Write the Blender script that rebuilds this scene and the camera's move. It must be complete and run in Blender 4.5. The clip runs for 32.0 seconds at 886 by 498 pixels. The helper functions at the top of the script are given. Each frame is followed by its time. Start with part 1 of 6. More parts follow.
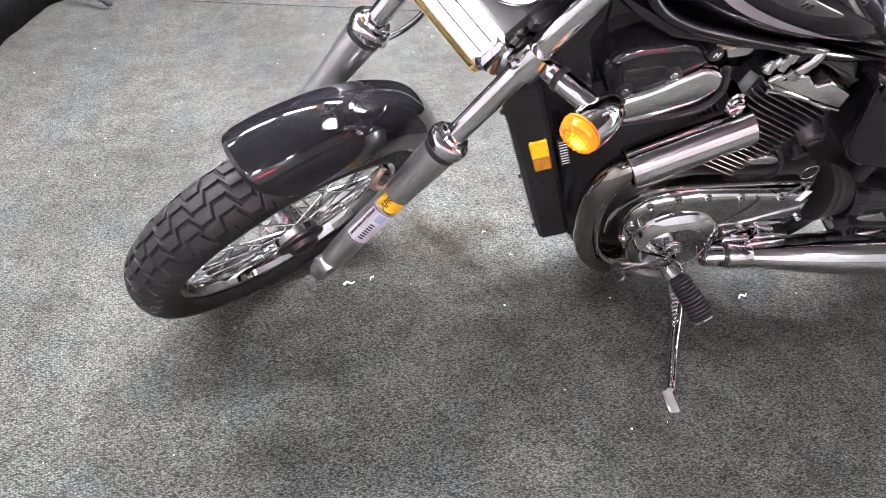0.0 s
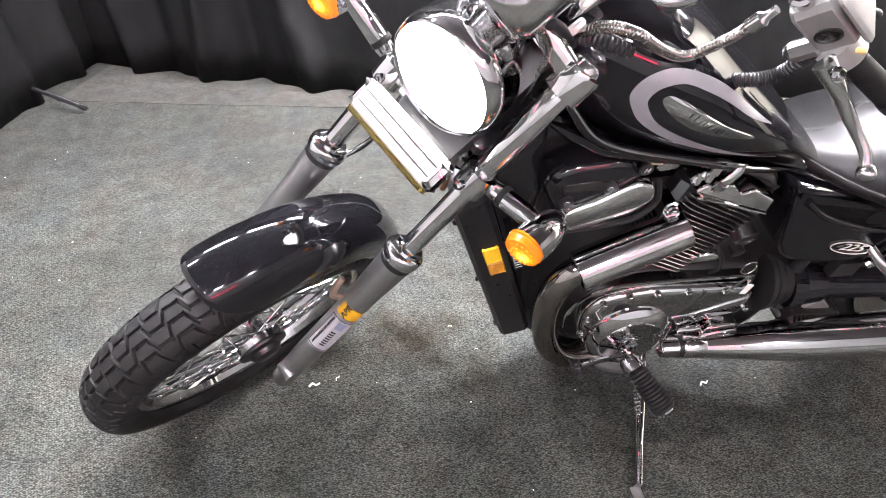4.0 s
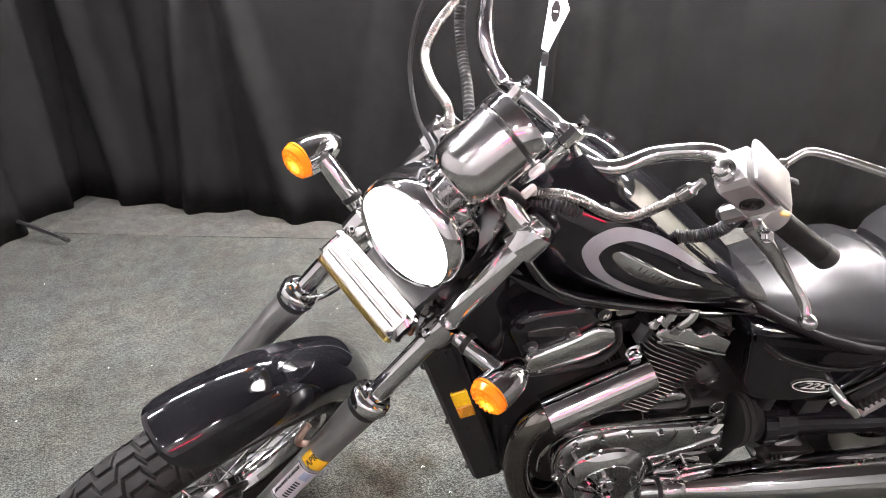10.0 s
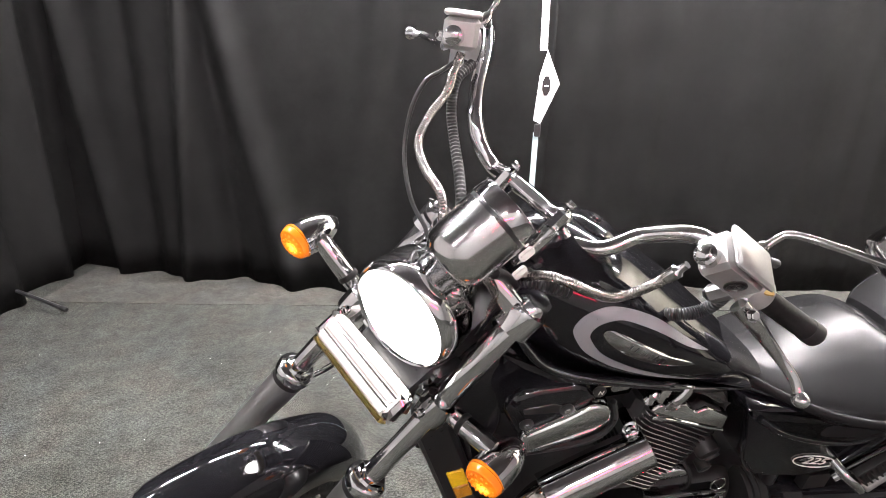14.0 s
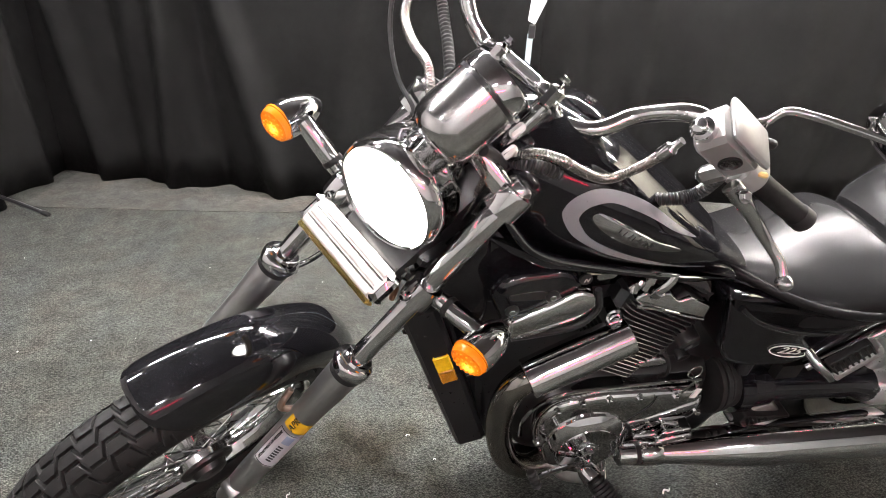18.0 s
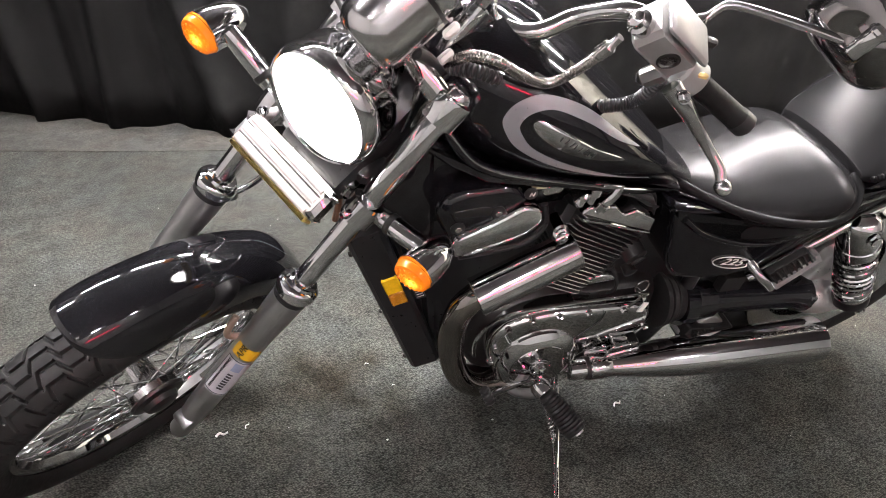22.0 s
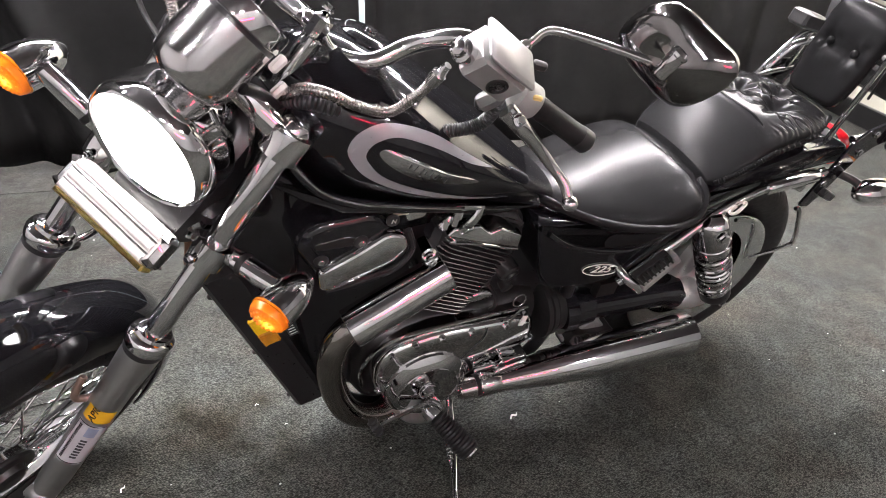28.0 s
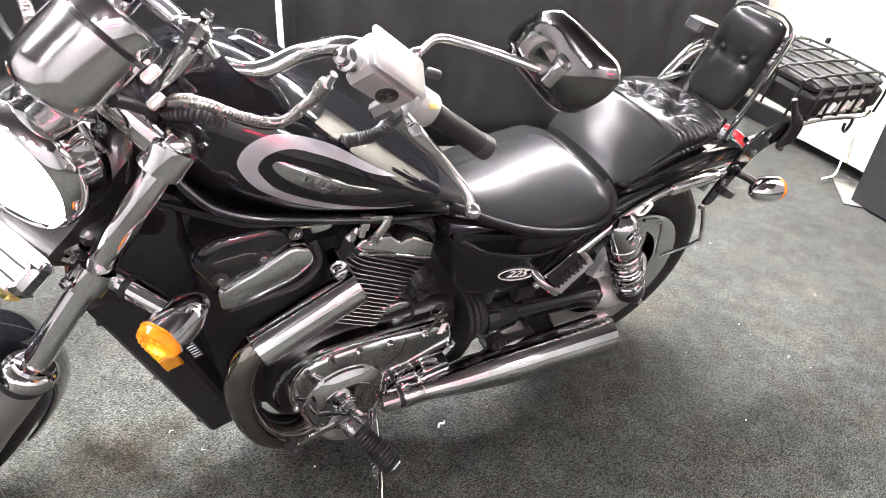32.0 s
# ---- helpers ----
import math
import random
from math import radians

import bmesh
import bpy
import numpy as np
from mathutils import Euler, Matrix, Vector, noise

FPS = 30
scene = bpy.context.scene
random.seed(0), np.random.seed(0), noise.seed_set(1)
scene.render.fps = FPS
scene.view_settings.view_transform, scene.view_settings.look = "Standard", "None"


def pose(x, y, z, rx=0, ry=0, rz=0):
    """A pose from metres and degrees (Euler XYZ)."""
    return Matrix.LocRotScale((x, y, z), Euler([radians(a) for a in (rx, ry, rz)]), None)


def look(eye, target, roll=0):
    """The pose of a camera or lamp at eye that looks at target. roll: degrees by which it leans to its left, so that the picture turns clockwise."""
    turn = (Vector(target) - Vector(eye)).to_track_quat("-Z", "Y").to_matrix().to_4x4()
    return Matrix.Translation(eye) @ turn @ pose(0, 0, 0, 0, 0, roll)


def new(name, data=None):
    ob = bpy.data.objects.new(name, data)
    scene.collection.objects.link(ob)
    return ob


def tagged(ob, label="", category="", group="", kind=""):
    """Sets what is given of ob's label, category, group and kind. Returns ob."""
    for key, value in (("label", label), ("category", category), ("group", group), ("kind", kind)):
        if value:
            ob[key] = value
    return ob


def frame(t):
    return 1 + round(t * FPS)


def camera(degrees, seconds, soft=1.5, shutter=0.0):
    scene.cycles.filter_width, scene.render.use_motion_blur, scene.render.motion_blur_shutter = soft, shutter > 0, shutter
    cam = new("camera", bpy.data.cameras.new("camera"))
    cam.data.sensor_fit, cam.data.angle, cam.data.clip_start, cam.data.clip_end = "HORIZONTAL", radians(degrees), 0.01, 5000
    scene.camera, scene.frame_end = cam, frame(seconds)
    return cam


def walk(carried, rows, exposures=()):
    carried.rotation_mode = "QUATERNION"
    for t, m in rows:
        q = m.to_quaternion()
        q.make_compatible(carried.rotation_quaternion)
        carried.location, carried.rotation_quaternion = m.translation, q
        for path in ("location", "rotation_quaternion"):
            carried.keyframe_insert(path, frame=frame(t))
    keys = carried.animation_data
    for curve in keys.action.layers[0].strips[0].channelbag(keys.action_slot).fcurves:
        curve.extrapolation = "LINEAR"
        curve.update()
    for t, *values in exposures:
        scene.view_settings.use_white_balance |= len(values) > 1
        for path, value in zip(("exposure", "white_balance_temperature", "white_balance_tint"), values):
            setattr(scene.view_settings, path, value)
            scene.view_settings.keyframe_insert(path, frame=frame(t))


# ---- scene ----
cam = camera(75.7, 32.0, soft=0.8)
PATH = [
    (0, (-0.598, -0.922, 1.036), (-0.42, 0.493, -0.366), 1.7),
    (0.5, (-0.595, -0.921, 1.039), (-0.397, 0.502, -0.352), 1.8),
    (1, (-0.589, -0.918, 1.049), (-0.377, 0.518, -0.327), 1.6),
    (2, (-0.576, -0.916, 1.066), (-0.346, 0.567, -0.257), 1.6),
    (3, (-0.565, -0.915, 1.082), (-0.313, 0.618, -0.177), 1.3),
    (3.5, (-0.564, -0.913, 1.089), (-0.299, 0.641, -0.141), 1.6),
    (5.5, (-0.553, -0.913, 1.113), (-0.274, 0.721, -0.005), 1.4),
    (6, (-0.553, -0.914, 1.115), (-0.265, 0.734, 0.019), 1.7),
    (7, (-0.55, -0.916, 1.121), (-0.243, 0.766, 0.085), 1.8),
    (8, (-0.546, -0.917, 1.128), (-0.217, 0.798, 0.153), 1.8),
    (9, (-0.541, -0.916, 1.137), (-0.199, 0.829, 0.222), 1.8),
    (10, (-0.538, -0.917, 1.147), (-0.182, 0.861, 0.304), 2.1),
    (11, (-0.535, -0.917, 1.161), (-0.172, 0.894, 0.395), 1.6),
    (12, (-0.533, -0.919, 1.175), (-0.168, 0.914, 0.464), 1.6),
    (13, (-0.528, -0.921, 1.182), (-0.174, 0.93, 0.512), 1.4),
    (14, (-0.533, -0.925, 1.182), (-0.164, 0.931, 0.533), 1.6),
    (14.5, (-0.536, -0.926, 1.178), (-0.159, 0.925, 0.521), 1.6),
    (16.5, (-0.532, -0.926, 1.144), (-0.153, 0.862, 0.333), 2.0),
    (17, (-0.529, -0.927, 1.139), (-0.151, 0.844, 0.291), 2.0),
    (18, (-0.528, -0.928, 1.124), (-0.136, 0.812, 0.219), 2.7),
    (19, (-0.523, -0.929, 1.109), (-0.116, 0.777, 0.148), 3.6),
    (20, (-0.521, -0.933, 1.096), (-0.098, 0.742, 0.089), 3.8),
    (21, (-0.512, -0.939, 1.087), (-0.081, 0.71, 0.04), 3.5),
    (21.5, (-0.504, -0.941, 1.083), (-0.05, 0.693, 0.022), 3.1),
    (22, (-0.49, -0.941, 1.081), (-0.005, 0.676, 0.009), 2.9),
    (22.5, (-0.478, -0.94, 1.08), (0.049, 0.664, 0.007), 3.2),
    (23, (-0.466, -0.941, 1.081), (0.099, 0.653, 0.013), 3.8),
    (24, (-0.448, -0.939, 1.086), (0.179, 0.642, 0.034), 4.0),
    (24.5, (-0.444, -0.94, 1.089), (0.193, 0.641, 0.042), 3.8),
    (26.5, (-0.425, -0.942, 1.092), (0.272, 0.627, 0.067), 3.6),
    (27, (-0.418, -0.944, 1.094), (0.299, 0.62, 0.074), 3.4),
    (28, (-0.4, -0.947, 1.095), (0.356, 0.603, 0.081), 3.1),
    (29, (-0.384, -0.951, 1.095), (0.423, 0.576, 0.086), 3.3),
    (30, (-0.37, -0.955, 1.093), (0.485, 0.549, 0.09), 3.8),
    (31, (-0.357, -0.957, 1.096), (0.544, 0.526, 0.102), 3.8),
    (32, (-0.344, -0.957, 1.097), (0.595, 0.508, 0.111), 4.2),
]
EXPOSURES = [(0, 1.3, 6250, 12), (3, 1.15, 6300, 11), (6, 0.8, 6500, 10), (9, 0.75, 6600, 9), (13, 0.48, 6650, 8), (19, 0.4, 6800, 6), (24, 0.35, 6650, 9), (28, 0.28, 6600, 9), (30, 0.55, 6550, 8), (32, 1.1, 6500, 8)]
walk(cam, [(t, look(eye, target, roll)) for t, eye, target, roll in PATH], EXPOSURES)

# ---- light: rows of ceiling tubes, a faint grey world ----
world = bpy.data.worlds.new("world")
world.use_nodes = True
world.node_tree.nodes["Background"].inputs[0].default_value = (0.9, 0.95, 1.0, 1)
world.node_tree.nodes["Background"].inputs[1].default_value = 0.03
scene.world = world


# ---- materials ----
def nodes_of(name):
    m = bpy.data.materials.new(name)
    m.use_nodes = True
    nt = m.node_tree
    return m, nt, nt.nodes["Principled BSDF"]


def noise_node(nt, scale, detail=4.0, rough=0.6, coord="Object"):
    tc = nt.nodes.new("ShaderNodeTexCoord")
    n = nt.nodes.new("ShaderNodeTexNoise")
    n.inputs["Scale"].default_value, n.inputs["Detail"].default_value, n.inputs["Roughness"].default_value = scale, detail, rough
    nt.links.new(tc.outputs[coord], n.inputs["Vector"])
    return n


def ramp(nt, src, stops):
    r = nt.nodes.new("ShaderNodeValToRGB")
    while len(r.color_ramp.elements) < len(stops):
        r.color_ramp.elements.new(0.5)
    for e, (p, c) in zip(r.color_ramp.elements, stops):
        e.position, e.color = p, (*c, 1) if len(c) == 3 else c
    nt.links.new(src, r.inputs[0])
    return r


def bump(nt, bsdf, src, strength, dist=0.002):
    b = nt.nodes.new("ShaderNodeBump")
    b.inputs["Strength"].default_value, b.inputs["Distance"].default_value = strength, dist
    nt.links.new(src, b.inputs["Height"])
    nt.links.new(b.outputs[0], bsdf.inputs["Normal"])
    return b


def surface(name, color, rough=0.5, metal=0.0, coat=0.0, vary=0.12, scale=18.0, rvary=0.1, bumps=0.0, bscale=200.0, bdist=0.001, spec=0.5):
    """A plain surface with a two-scale variation of colour and gloss."""
    m, nt, p = nodes_of(name)
    n = noise_node(nt, scale)
    lo, hi = [tuple(min(1, c * k) for c in color) for k in (1 - vary, 1 + vary)]
    r = ramp(nt, n.outputs[0], [(0.3, lo), (0.7, hi)])
    nt.links.new(r.outputs[0], p.inputs["Base Color"])
    n2 = noise_node(nt, scale * 6)
    r2 = ramp(nt, n2.outputs[0], [(0.3, (max(0, rough - rvary),) * 3), (0.75, (min(1, rough + rvary),) * 3)])
    nt.links.new(r2.outputs[0], p.inputs["Roughness"])
    p.inputs["Metallic"].default_value, p.inputs["Coat Weight"].default_value = metal, coat
    p.inputs["Coat Roughness"].default_value = 0.03
    p.inputs["Specular IOR Level"].default_value = spec
    if bumps:
        b = noise_node(nt, bscale)
        bump(nt, p, b.outputs[0], bumps, bdist)
    return m


CHROME = surface("chrome", (0.80, 0.80, 0.805), 0.05, 1.0, vary=0.03, scale=9, rvary=0.012)
CHROME_DULL = surface("worn_chrome", (0.72, 0.72, 0.72), 0.12, 1.0, vary=0.08, scale=9, rvary=0.04)
BRUSHED = surface("brushed_metal", (0.74, 0.73, 0.73), 0.14, 1.0, vary=0.05, scale=9, rvary=0.01)
ALLOY = surface("cast_alloy", (0.42, 0.42, 0.415), 0.33, 0.95, vary=0.1, scale=30, rvary=0.06, bumps=0.12, bscale=500)
CAST_LIGHT = surface("pale_cast_alloy", (0.45, 0.45, 0.44), 0.4, 0.65, vary=0.06, scale=30, rvary=0.05, bumps=0.12, bscale=500)
PAINT = surface("black_gloss_paint", (0.007, 0.007, 0.0085), 0.07, 0.0, coat=0.35, vary=0.2, rvary=0.02)
FRAME_BLACK = surface("black_frame_paint", (0.014, 0.014, 0.015), 0.3, vary=0.15, rvary=0.03)
PLASTIC = surface("black_plastic", (0.02, 0.02, 0.021), 0.42, vary=0.2, bumps=0.06, bscale=500)
RUBBER = surface("rubber", (0.013, 0.013, 0.013), 0.55, vary=0.3, rvary=0.1, bumps=0.15, bscale=300, spec=0.25)
LEATHER = surface("black_leather", (0.012, 0.012, 0.0125), 0.23, vary=0.2, rvary=0.012, scale=5, bumps=0.06, bscale=190, bdist=0.0015, spec=0.065)
DARK_STEEL = surface("dark_steel", (0.05, 0.048, 0.048), 0.32, 0.8, vary=0.2, scale=12, rvary=0.05)
PIPE = surface("heat_dulled_chrome", (0.36, 0.335, 0.31), 0.1, 1.0, vary=0.18, scale=10, rvary=0.05)
SILVER = surface("silver_paint", (0.34, 0.34, 0.36), 0.3, 0.35, coat=0.8, vary=0.03, rvary=0.03)
WHITE_PLASTIC = surface("white_plastic", (0.75, 0.74, 0.7), 0.45, vary=0.06)
POLISHED = surface("polished_steel", (0.76, 0.76, 0.765), 0.085, 1.0, vary=0.03, scale=9, rvary=0.012)
BRAID = surface("braided_hose", (0.50, 0.48, 0.46), 0.22, 1.0, vary=0.08, scale=40)


# ---- mesh tools ----
def finish(me, angle=38.0):
    bm = bmesh.new()
    bm.from_mesh(me)
    bmesh.ops.recalc_face_normals(bm, faces=bm.faces)
    for f in bm.faces:
        f.smooth = True
    lim = radians(angle)
    for e in bm.edges:
        e.smooth = not (len(e.link_faces) == 2 and e.calc_face_angle(0.0) > lim)
    bm.to_mesh(me)
    bm.free()


class Geo:
    """Vertices and faces of one part."""

    def __init__(self):
        self.v, self.f = [], []

    def add(self, verts, faces, m=None):
        n = len(self.v)
        self.v += [tuple(m @ Vector(p)) if m else tuple(p) for p in verts]
        self.f += [tuple(i + n for i in f) for f in faces]
        return self


def part(name, geo, mat, parent=None, label="", m=None, angle=38.0):
    """Links geometry as one mesh object under a thing or under a part."""
    me = bpy.data.meshes.new(name)
    me.from_pydata(geo.v, [], geo.f)
    finish(me, angle)
    me.materials.append(mat)
    ob = new(name, me)
    ob.parent = parent
    if m is not None:
        ob.matrix_basis = m
    return tagged(ob, label) if label else ob


def thing(name, label, category, m=None, group="", kind=""):
    ob = new(name)
    if m is not None:
        ob.matrix_basis = m
    return tagged(ob, label, category, group, kind)


def aim(p, d, up=(0, 1, 0)):
    """A pose at p whose z axis points along d."""
    z = Vector(d).normalized()
    x = Vector(up).cross(z)
    x = x.normalized() if x.length > 1e-4 else Vector((1, 0, 0))
    y = z.cross(x)
    return Matrix(((x.x, y.x, z.x, p[0]), (x.y, y.y, z.y, p[1]), (x.z, y.z, z.z, p[2]), (0, 0, 0, 1)))


def rings(g, loops, close=True, cap=(True, True), m=None):
    """Skins loops of equal count."""
    n = len(loops[0])
    verts = [p for loop in loops for p in loop]
    faces = []
    for a in range(len(loops) - 1):
        for i in range(n if close else n - 1):
            j = (i + 1) % n
            faces.append((a * n + i, a * n + j, (a + 1) * n + j, (a + 1) * n + i))
    if cap[0]:
        faces.append(tuple(range(n - 1, -1, -1)))
    if cap[1]:
        faces.append(tuple((len(loops) - 1) * n + i for i in range(n)))
    return g.add(verts, faces, m)


def lathe(g, profile, seg=24, m=None, cap=(True, True)):
    """profile: rows of radius and height along z."""
    return rings(g, [[(r * math.cos(2 * math.pi * i / seg), r * math.sin(2 * math.pi * i / seg), z) for i in range(seg)] for r, z in profile], True, cap, m)


def smooth_path(pts, sub=6, closed=False):
    p = [Vector(q) for q in pts]
    n = len(p)
    out = []
    for i in range(n if closed else n - 1):
        a, b, c, d = (p[(i + k) % n] if closed else p[min(max(i + k, 0), n - 1)] for k in (-1, 0, 1, 2))
        for s in range(sub):
            t = s / sub
            out.append(0.5 * (2 * b + (c - a) * t + (2 * a - 5 * b + 4 * c - d) * t * t + (3 * b - a - 3 * c + d) * t ** 3))
    return out if closed else out + [p[-1]]


def tube(g, pts, r, seg=10, sub=6, m=None, smooth=True, closed=False, flat=1.0):
    """A tube along points. r: a radius, or a function of the way gone (0 to 1)."""
    path = smooth_path(pts, sub, closed) if smooth else [Vector(q) for q in pts]
    n = len(path)
    loops, side = [], None
    for i, p in enumerate(path):
        a, b = (path[(i - 1) % n], path[(i + 1) % n]) if closed else (path[max(i - 1, 0)], path[min(i + 1, n - 1)])
        d = (b - a).normalized()
        if side is None:
            side = d.orthogonal().normalized()
        side = (side - d * side.dot(d)).normalized()
        other = d.cross(side)
        rad = r(i / max(n - 1, 1)) if callable(r) else r
        loops.append([p + rad * (math.cos(2 * math.pi * k / seg) * side + flat * math.sin(2 * math.pi * k / seg) * other) for k in range(seg)])
    if closed:
        loops.append(loops[0])
    return rings(g, loops, True, (not closed, not closed), m)


def corrugated(pitch, length, r, depth):
    return lambda s: r - depth * (0.5 + 0.5 * math.cos(2 * math.pi * s * length / pitch))


def block(g, sx, sy, sz, m=None, bevel=0.004):
    """A box with chamfered edges, centred."""
    b = min(bevel, sx / 2.1, sy / 2.1, sz / 2.1)
    x, y, z = sx / 2, sy / 2, sz / 2
    ring = lambda ix, iy, h: [(x - ix, y - iy - b, h), (x - ix - b, y - iy, h), (-x + ix + b, y - iy, h), (-x + ix, y - iy - b, h), (-x + ix, -y + iy + b, h), (-x + ix + b, -y + iy, h), (x - ix - b, -y + iy, h), (x - ix, -y + iy + b, h)]
    return rings(g, [ring(b, b, -z), ring(0, 0, -z + b), ring(0, 0, z - b), ring(b, b, z)], m=m)


def rounded(points, r=0.01, n=4):
    """An outline with its corners rounded."""
    out = []
    k = len(points)
    for i in range(k):
        a, b, c = (Vector(points[(i + j) % k]).to_2d() for j in (-1, 0, 1))
        u, w = (a - b), (c - b)
        t = min(r, u.length * 0.48, w.length * 0.48)
        p, q = b + u.normalized() * t, b + w.normalized() * t
        for s in range(n + 1):
            f = s / n
            out.append((1 - f) ** 2 * p + 2 * f * (1 - f) * b + f * f * q)
    return [(v.x, v.y) for v in out]


def shrink(points, d):
    """An outline moved inwards by d (outwards when d is negative)."""
    p = [Vector(q) for q in points]
    n = len(p)
    area = sum(p[i].x * p[(i + 1) % n].y - p[(i + 1) % n].x * p[i].y for i in range(n))
    sgn = 1 if area > 0 else -1
    out = []
    for i in range(n):
        e = (p[(i + 1) % n] - p[i - 1])
        e = e.normalized() if e.length > 1e-9 else Vector((1, 0))
        out.append(p[i] + sgn * d * Vector((-e.y, e.x)))
    return [(v.x, v.y) for v in out]


def plate(g, outline, y0, y1, bevel=0.004, m=None, steps=1):
    """An outline in x and z, given depth from y0 to y1, with a rounded edge at y1."""
    sg = 1 if y1 > y0 else -1
    loops = [[(x, y0, z) for x, z in outline]]
    for s in range(steps + 1):
        a = s / steps * math.pi / 2 if steps > 1 else (0, math.pi / 2)[s]
        loops.append([(x, y1 - sg * bevel * (1 - math.sin(a)), z) for x, z in shrink(outline, bevel * (1 - math.cos(a)))])
    return rings(g, loops, m=m)


def superloop(w, zt, zb, n=28, p=2.4, q=2.0):
    """Half width w, from zb to zt, in y and z."""
    zc, h = (zt + zb) / 2, (zt - zb) / 2
    out = []
    for i in range(n):
        a = 2 * math.pi * i / n
        c, s = math.cos(a), math.sin(a)
        e = q if s > 0 else p
        out.append((w * math.copysign(abs(c) ** (2 / e), c), zc + h * math.copysign(abs(s) ** (2 / e), s)))
    return out


def loft_x(g, rows, n=28, p=2.4, q=2.0, m=None, sub=4):
    """Skins cross-sections given as x, half width, top, bottom (and y offset) along x, smoothed."""
    full = [(*r, 0.0) if len(r) == 4 else r for r in rows]
    fine = []
    for i in range(len(full) - 1):
        a, b, c, d = (full[min(max(i + k, 0), len(full) - 1)] for k in (-1, 0, 1, 2))
        for s in range(sub):
            t = s / sub
            fine.append([0.5 * (2 * b[k] + (c[k] - a[k]) * t + (2 * a[k] - 5 * b[k] + 4 * c[k] - d[k]) * t * t + (3 * b[k] - a[k] - 3 * c[k] + d[k]) * t ** 3) for k in range(5)])
    fine.append(full[-1])
    return rings(g, [[(x, y + off, z) for y, z in superloop(w, zt, zb, n, p, q)] for x, w, zt, zb, off in fine], m=m)


# ---- the room ----
def carpet_material(name, tones, spots):
    m, nt, p = nodes_of(name)
    tc = nt.nodes.new("ShaderNodeTexCoord")
    mp = nt.nodes.new("ShaderNodeMapping")
    mp.inputs["Scale"].default_value = (0.75, 1.7, 1.0)
    mp.inputs["Rotation"].default_value = (0, 0, radians(-9))
    nt.links.new(tc.outputs["Object"], mp.inputs["Vector"])
    pile = nt.nodes.new("ShaderNodeTexVoronoi")
    pile.inputs["Scale"].default_value = 250.0
    pile.inputs["Randomness"].default_value = 0.75
    nt.links.new(mp.outputs[0], pile.inputs["Vector"])
    base = ramp(nt, pile.outputs["Distance"], [(0.05, tones[2]), (0.42, tones[1]), (0.72, tones[0])])

    def times(a, b):
        mix = nt.nodes.new("ShaderNodeMix")
        mix.data_type, mix.blend_type = "RGBA", "MULTIPLY"
        mix.inputs[0].default_value = 1.0
        nt.links.new(a, mix.inputs[6])
        nt.links.new(b, mix.inputs[7])
        return mix.outputs[2]

    tone = ramp(nt, noise_node(nt, 1.9, 5, 0.6).outputs[0], [(0.3, (0.66, 0.65, 0.63)), (0.5, (0.9, 0.9, 0.9)), (0.7, (1.1, 1.1, 1.08))])
    tone2 = ramp(nt, noise_node(nt, 14, 4, 0.65).outputs[0], [(0.3, (0.70, 0.69, 0.67)), (0.65, (1.14, 1.14, 1.13))])
    rows = noise_node(nt, 120, 3, 0.7)
    nt.links.new(mp.outputs[0], rows.inputs["Vector"])
    tone3 = ramp(nt, rows.outputs[0], [(0.34, (0.68, 0.68, 0.68)), (0.5, (0.97, 0.97, 0.97)), (0.66, (1.28, 1.28, 1.26))])
    color = times(times(times(base.outputs[0], tone.outputs[0]), tone2.outputs[0]), tone3.outputs[0])
    hue = ramp(nt, noise_node(nt, 5.2, 5, 0.65).outputs[0], [(0.3, (1.07, 0.98, 0.92)), (0.5, (0.99, 1.01, 0.97)), (0.7, (0.95, 1.0, 1.03))])
    color = times(color, hue.outputs[0])
    wob = noise_node(nt, 9, 4, 0.7)
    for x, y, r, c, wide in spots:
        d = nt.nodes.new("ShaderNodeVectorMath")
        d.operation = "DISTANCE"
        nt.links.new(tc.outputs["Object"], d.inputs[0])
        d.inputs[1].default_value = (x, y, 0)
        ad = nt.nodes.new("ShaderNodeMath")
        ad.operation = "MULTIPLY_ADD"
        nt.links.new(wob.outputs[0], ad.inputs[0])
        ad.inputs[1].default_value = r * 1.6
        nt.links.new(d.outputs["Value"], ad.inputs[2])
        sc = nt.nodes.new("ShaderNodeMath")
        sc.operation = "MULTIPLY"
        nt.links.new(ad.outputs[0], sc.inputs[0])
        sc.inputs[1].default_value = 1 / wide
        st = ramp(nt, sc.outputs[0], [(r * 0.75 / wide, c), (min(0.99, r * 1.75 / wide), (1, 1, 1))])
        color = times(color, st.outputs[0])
    nt.links.new(color, p.inputs["Base Color"])
    p.inputs["Roughness"].default_value = 0.95
    p.inputs["Specular IOR Level"].default_value = 0.12
    inv = nt.nodes.new("ShaderNodeMath")
    inv.operation = "SUBTRACT"
    inv.inputs[0].default_value = 1.0
    nt.links.new(pile.outputs["Distance"], inv.inputs[1])
    bump(nt, p, inv.outputs[0], 0.6, 0.004)
    return m


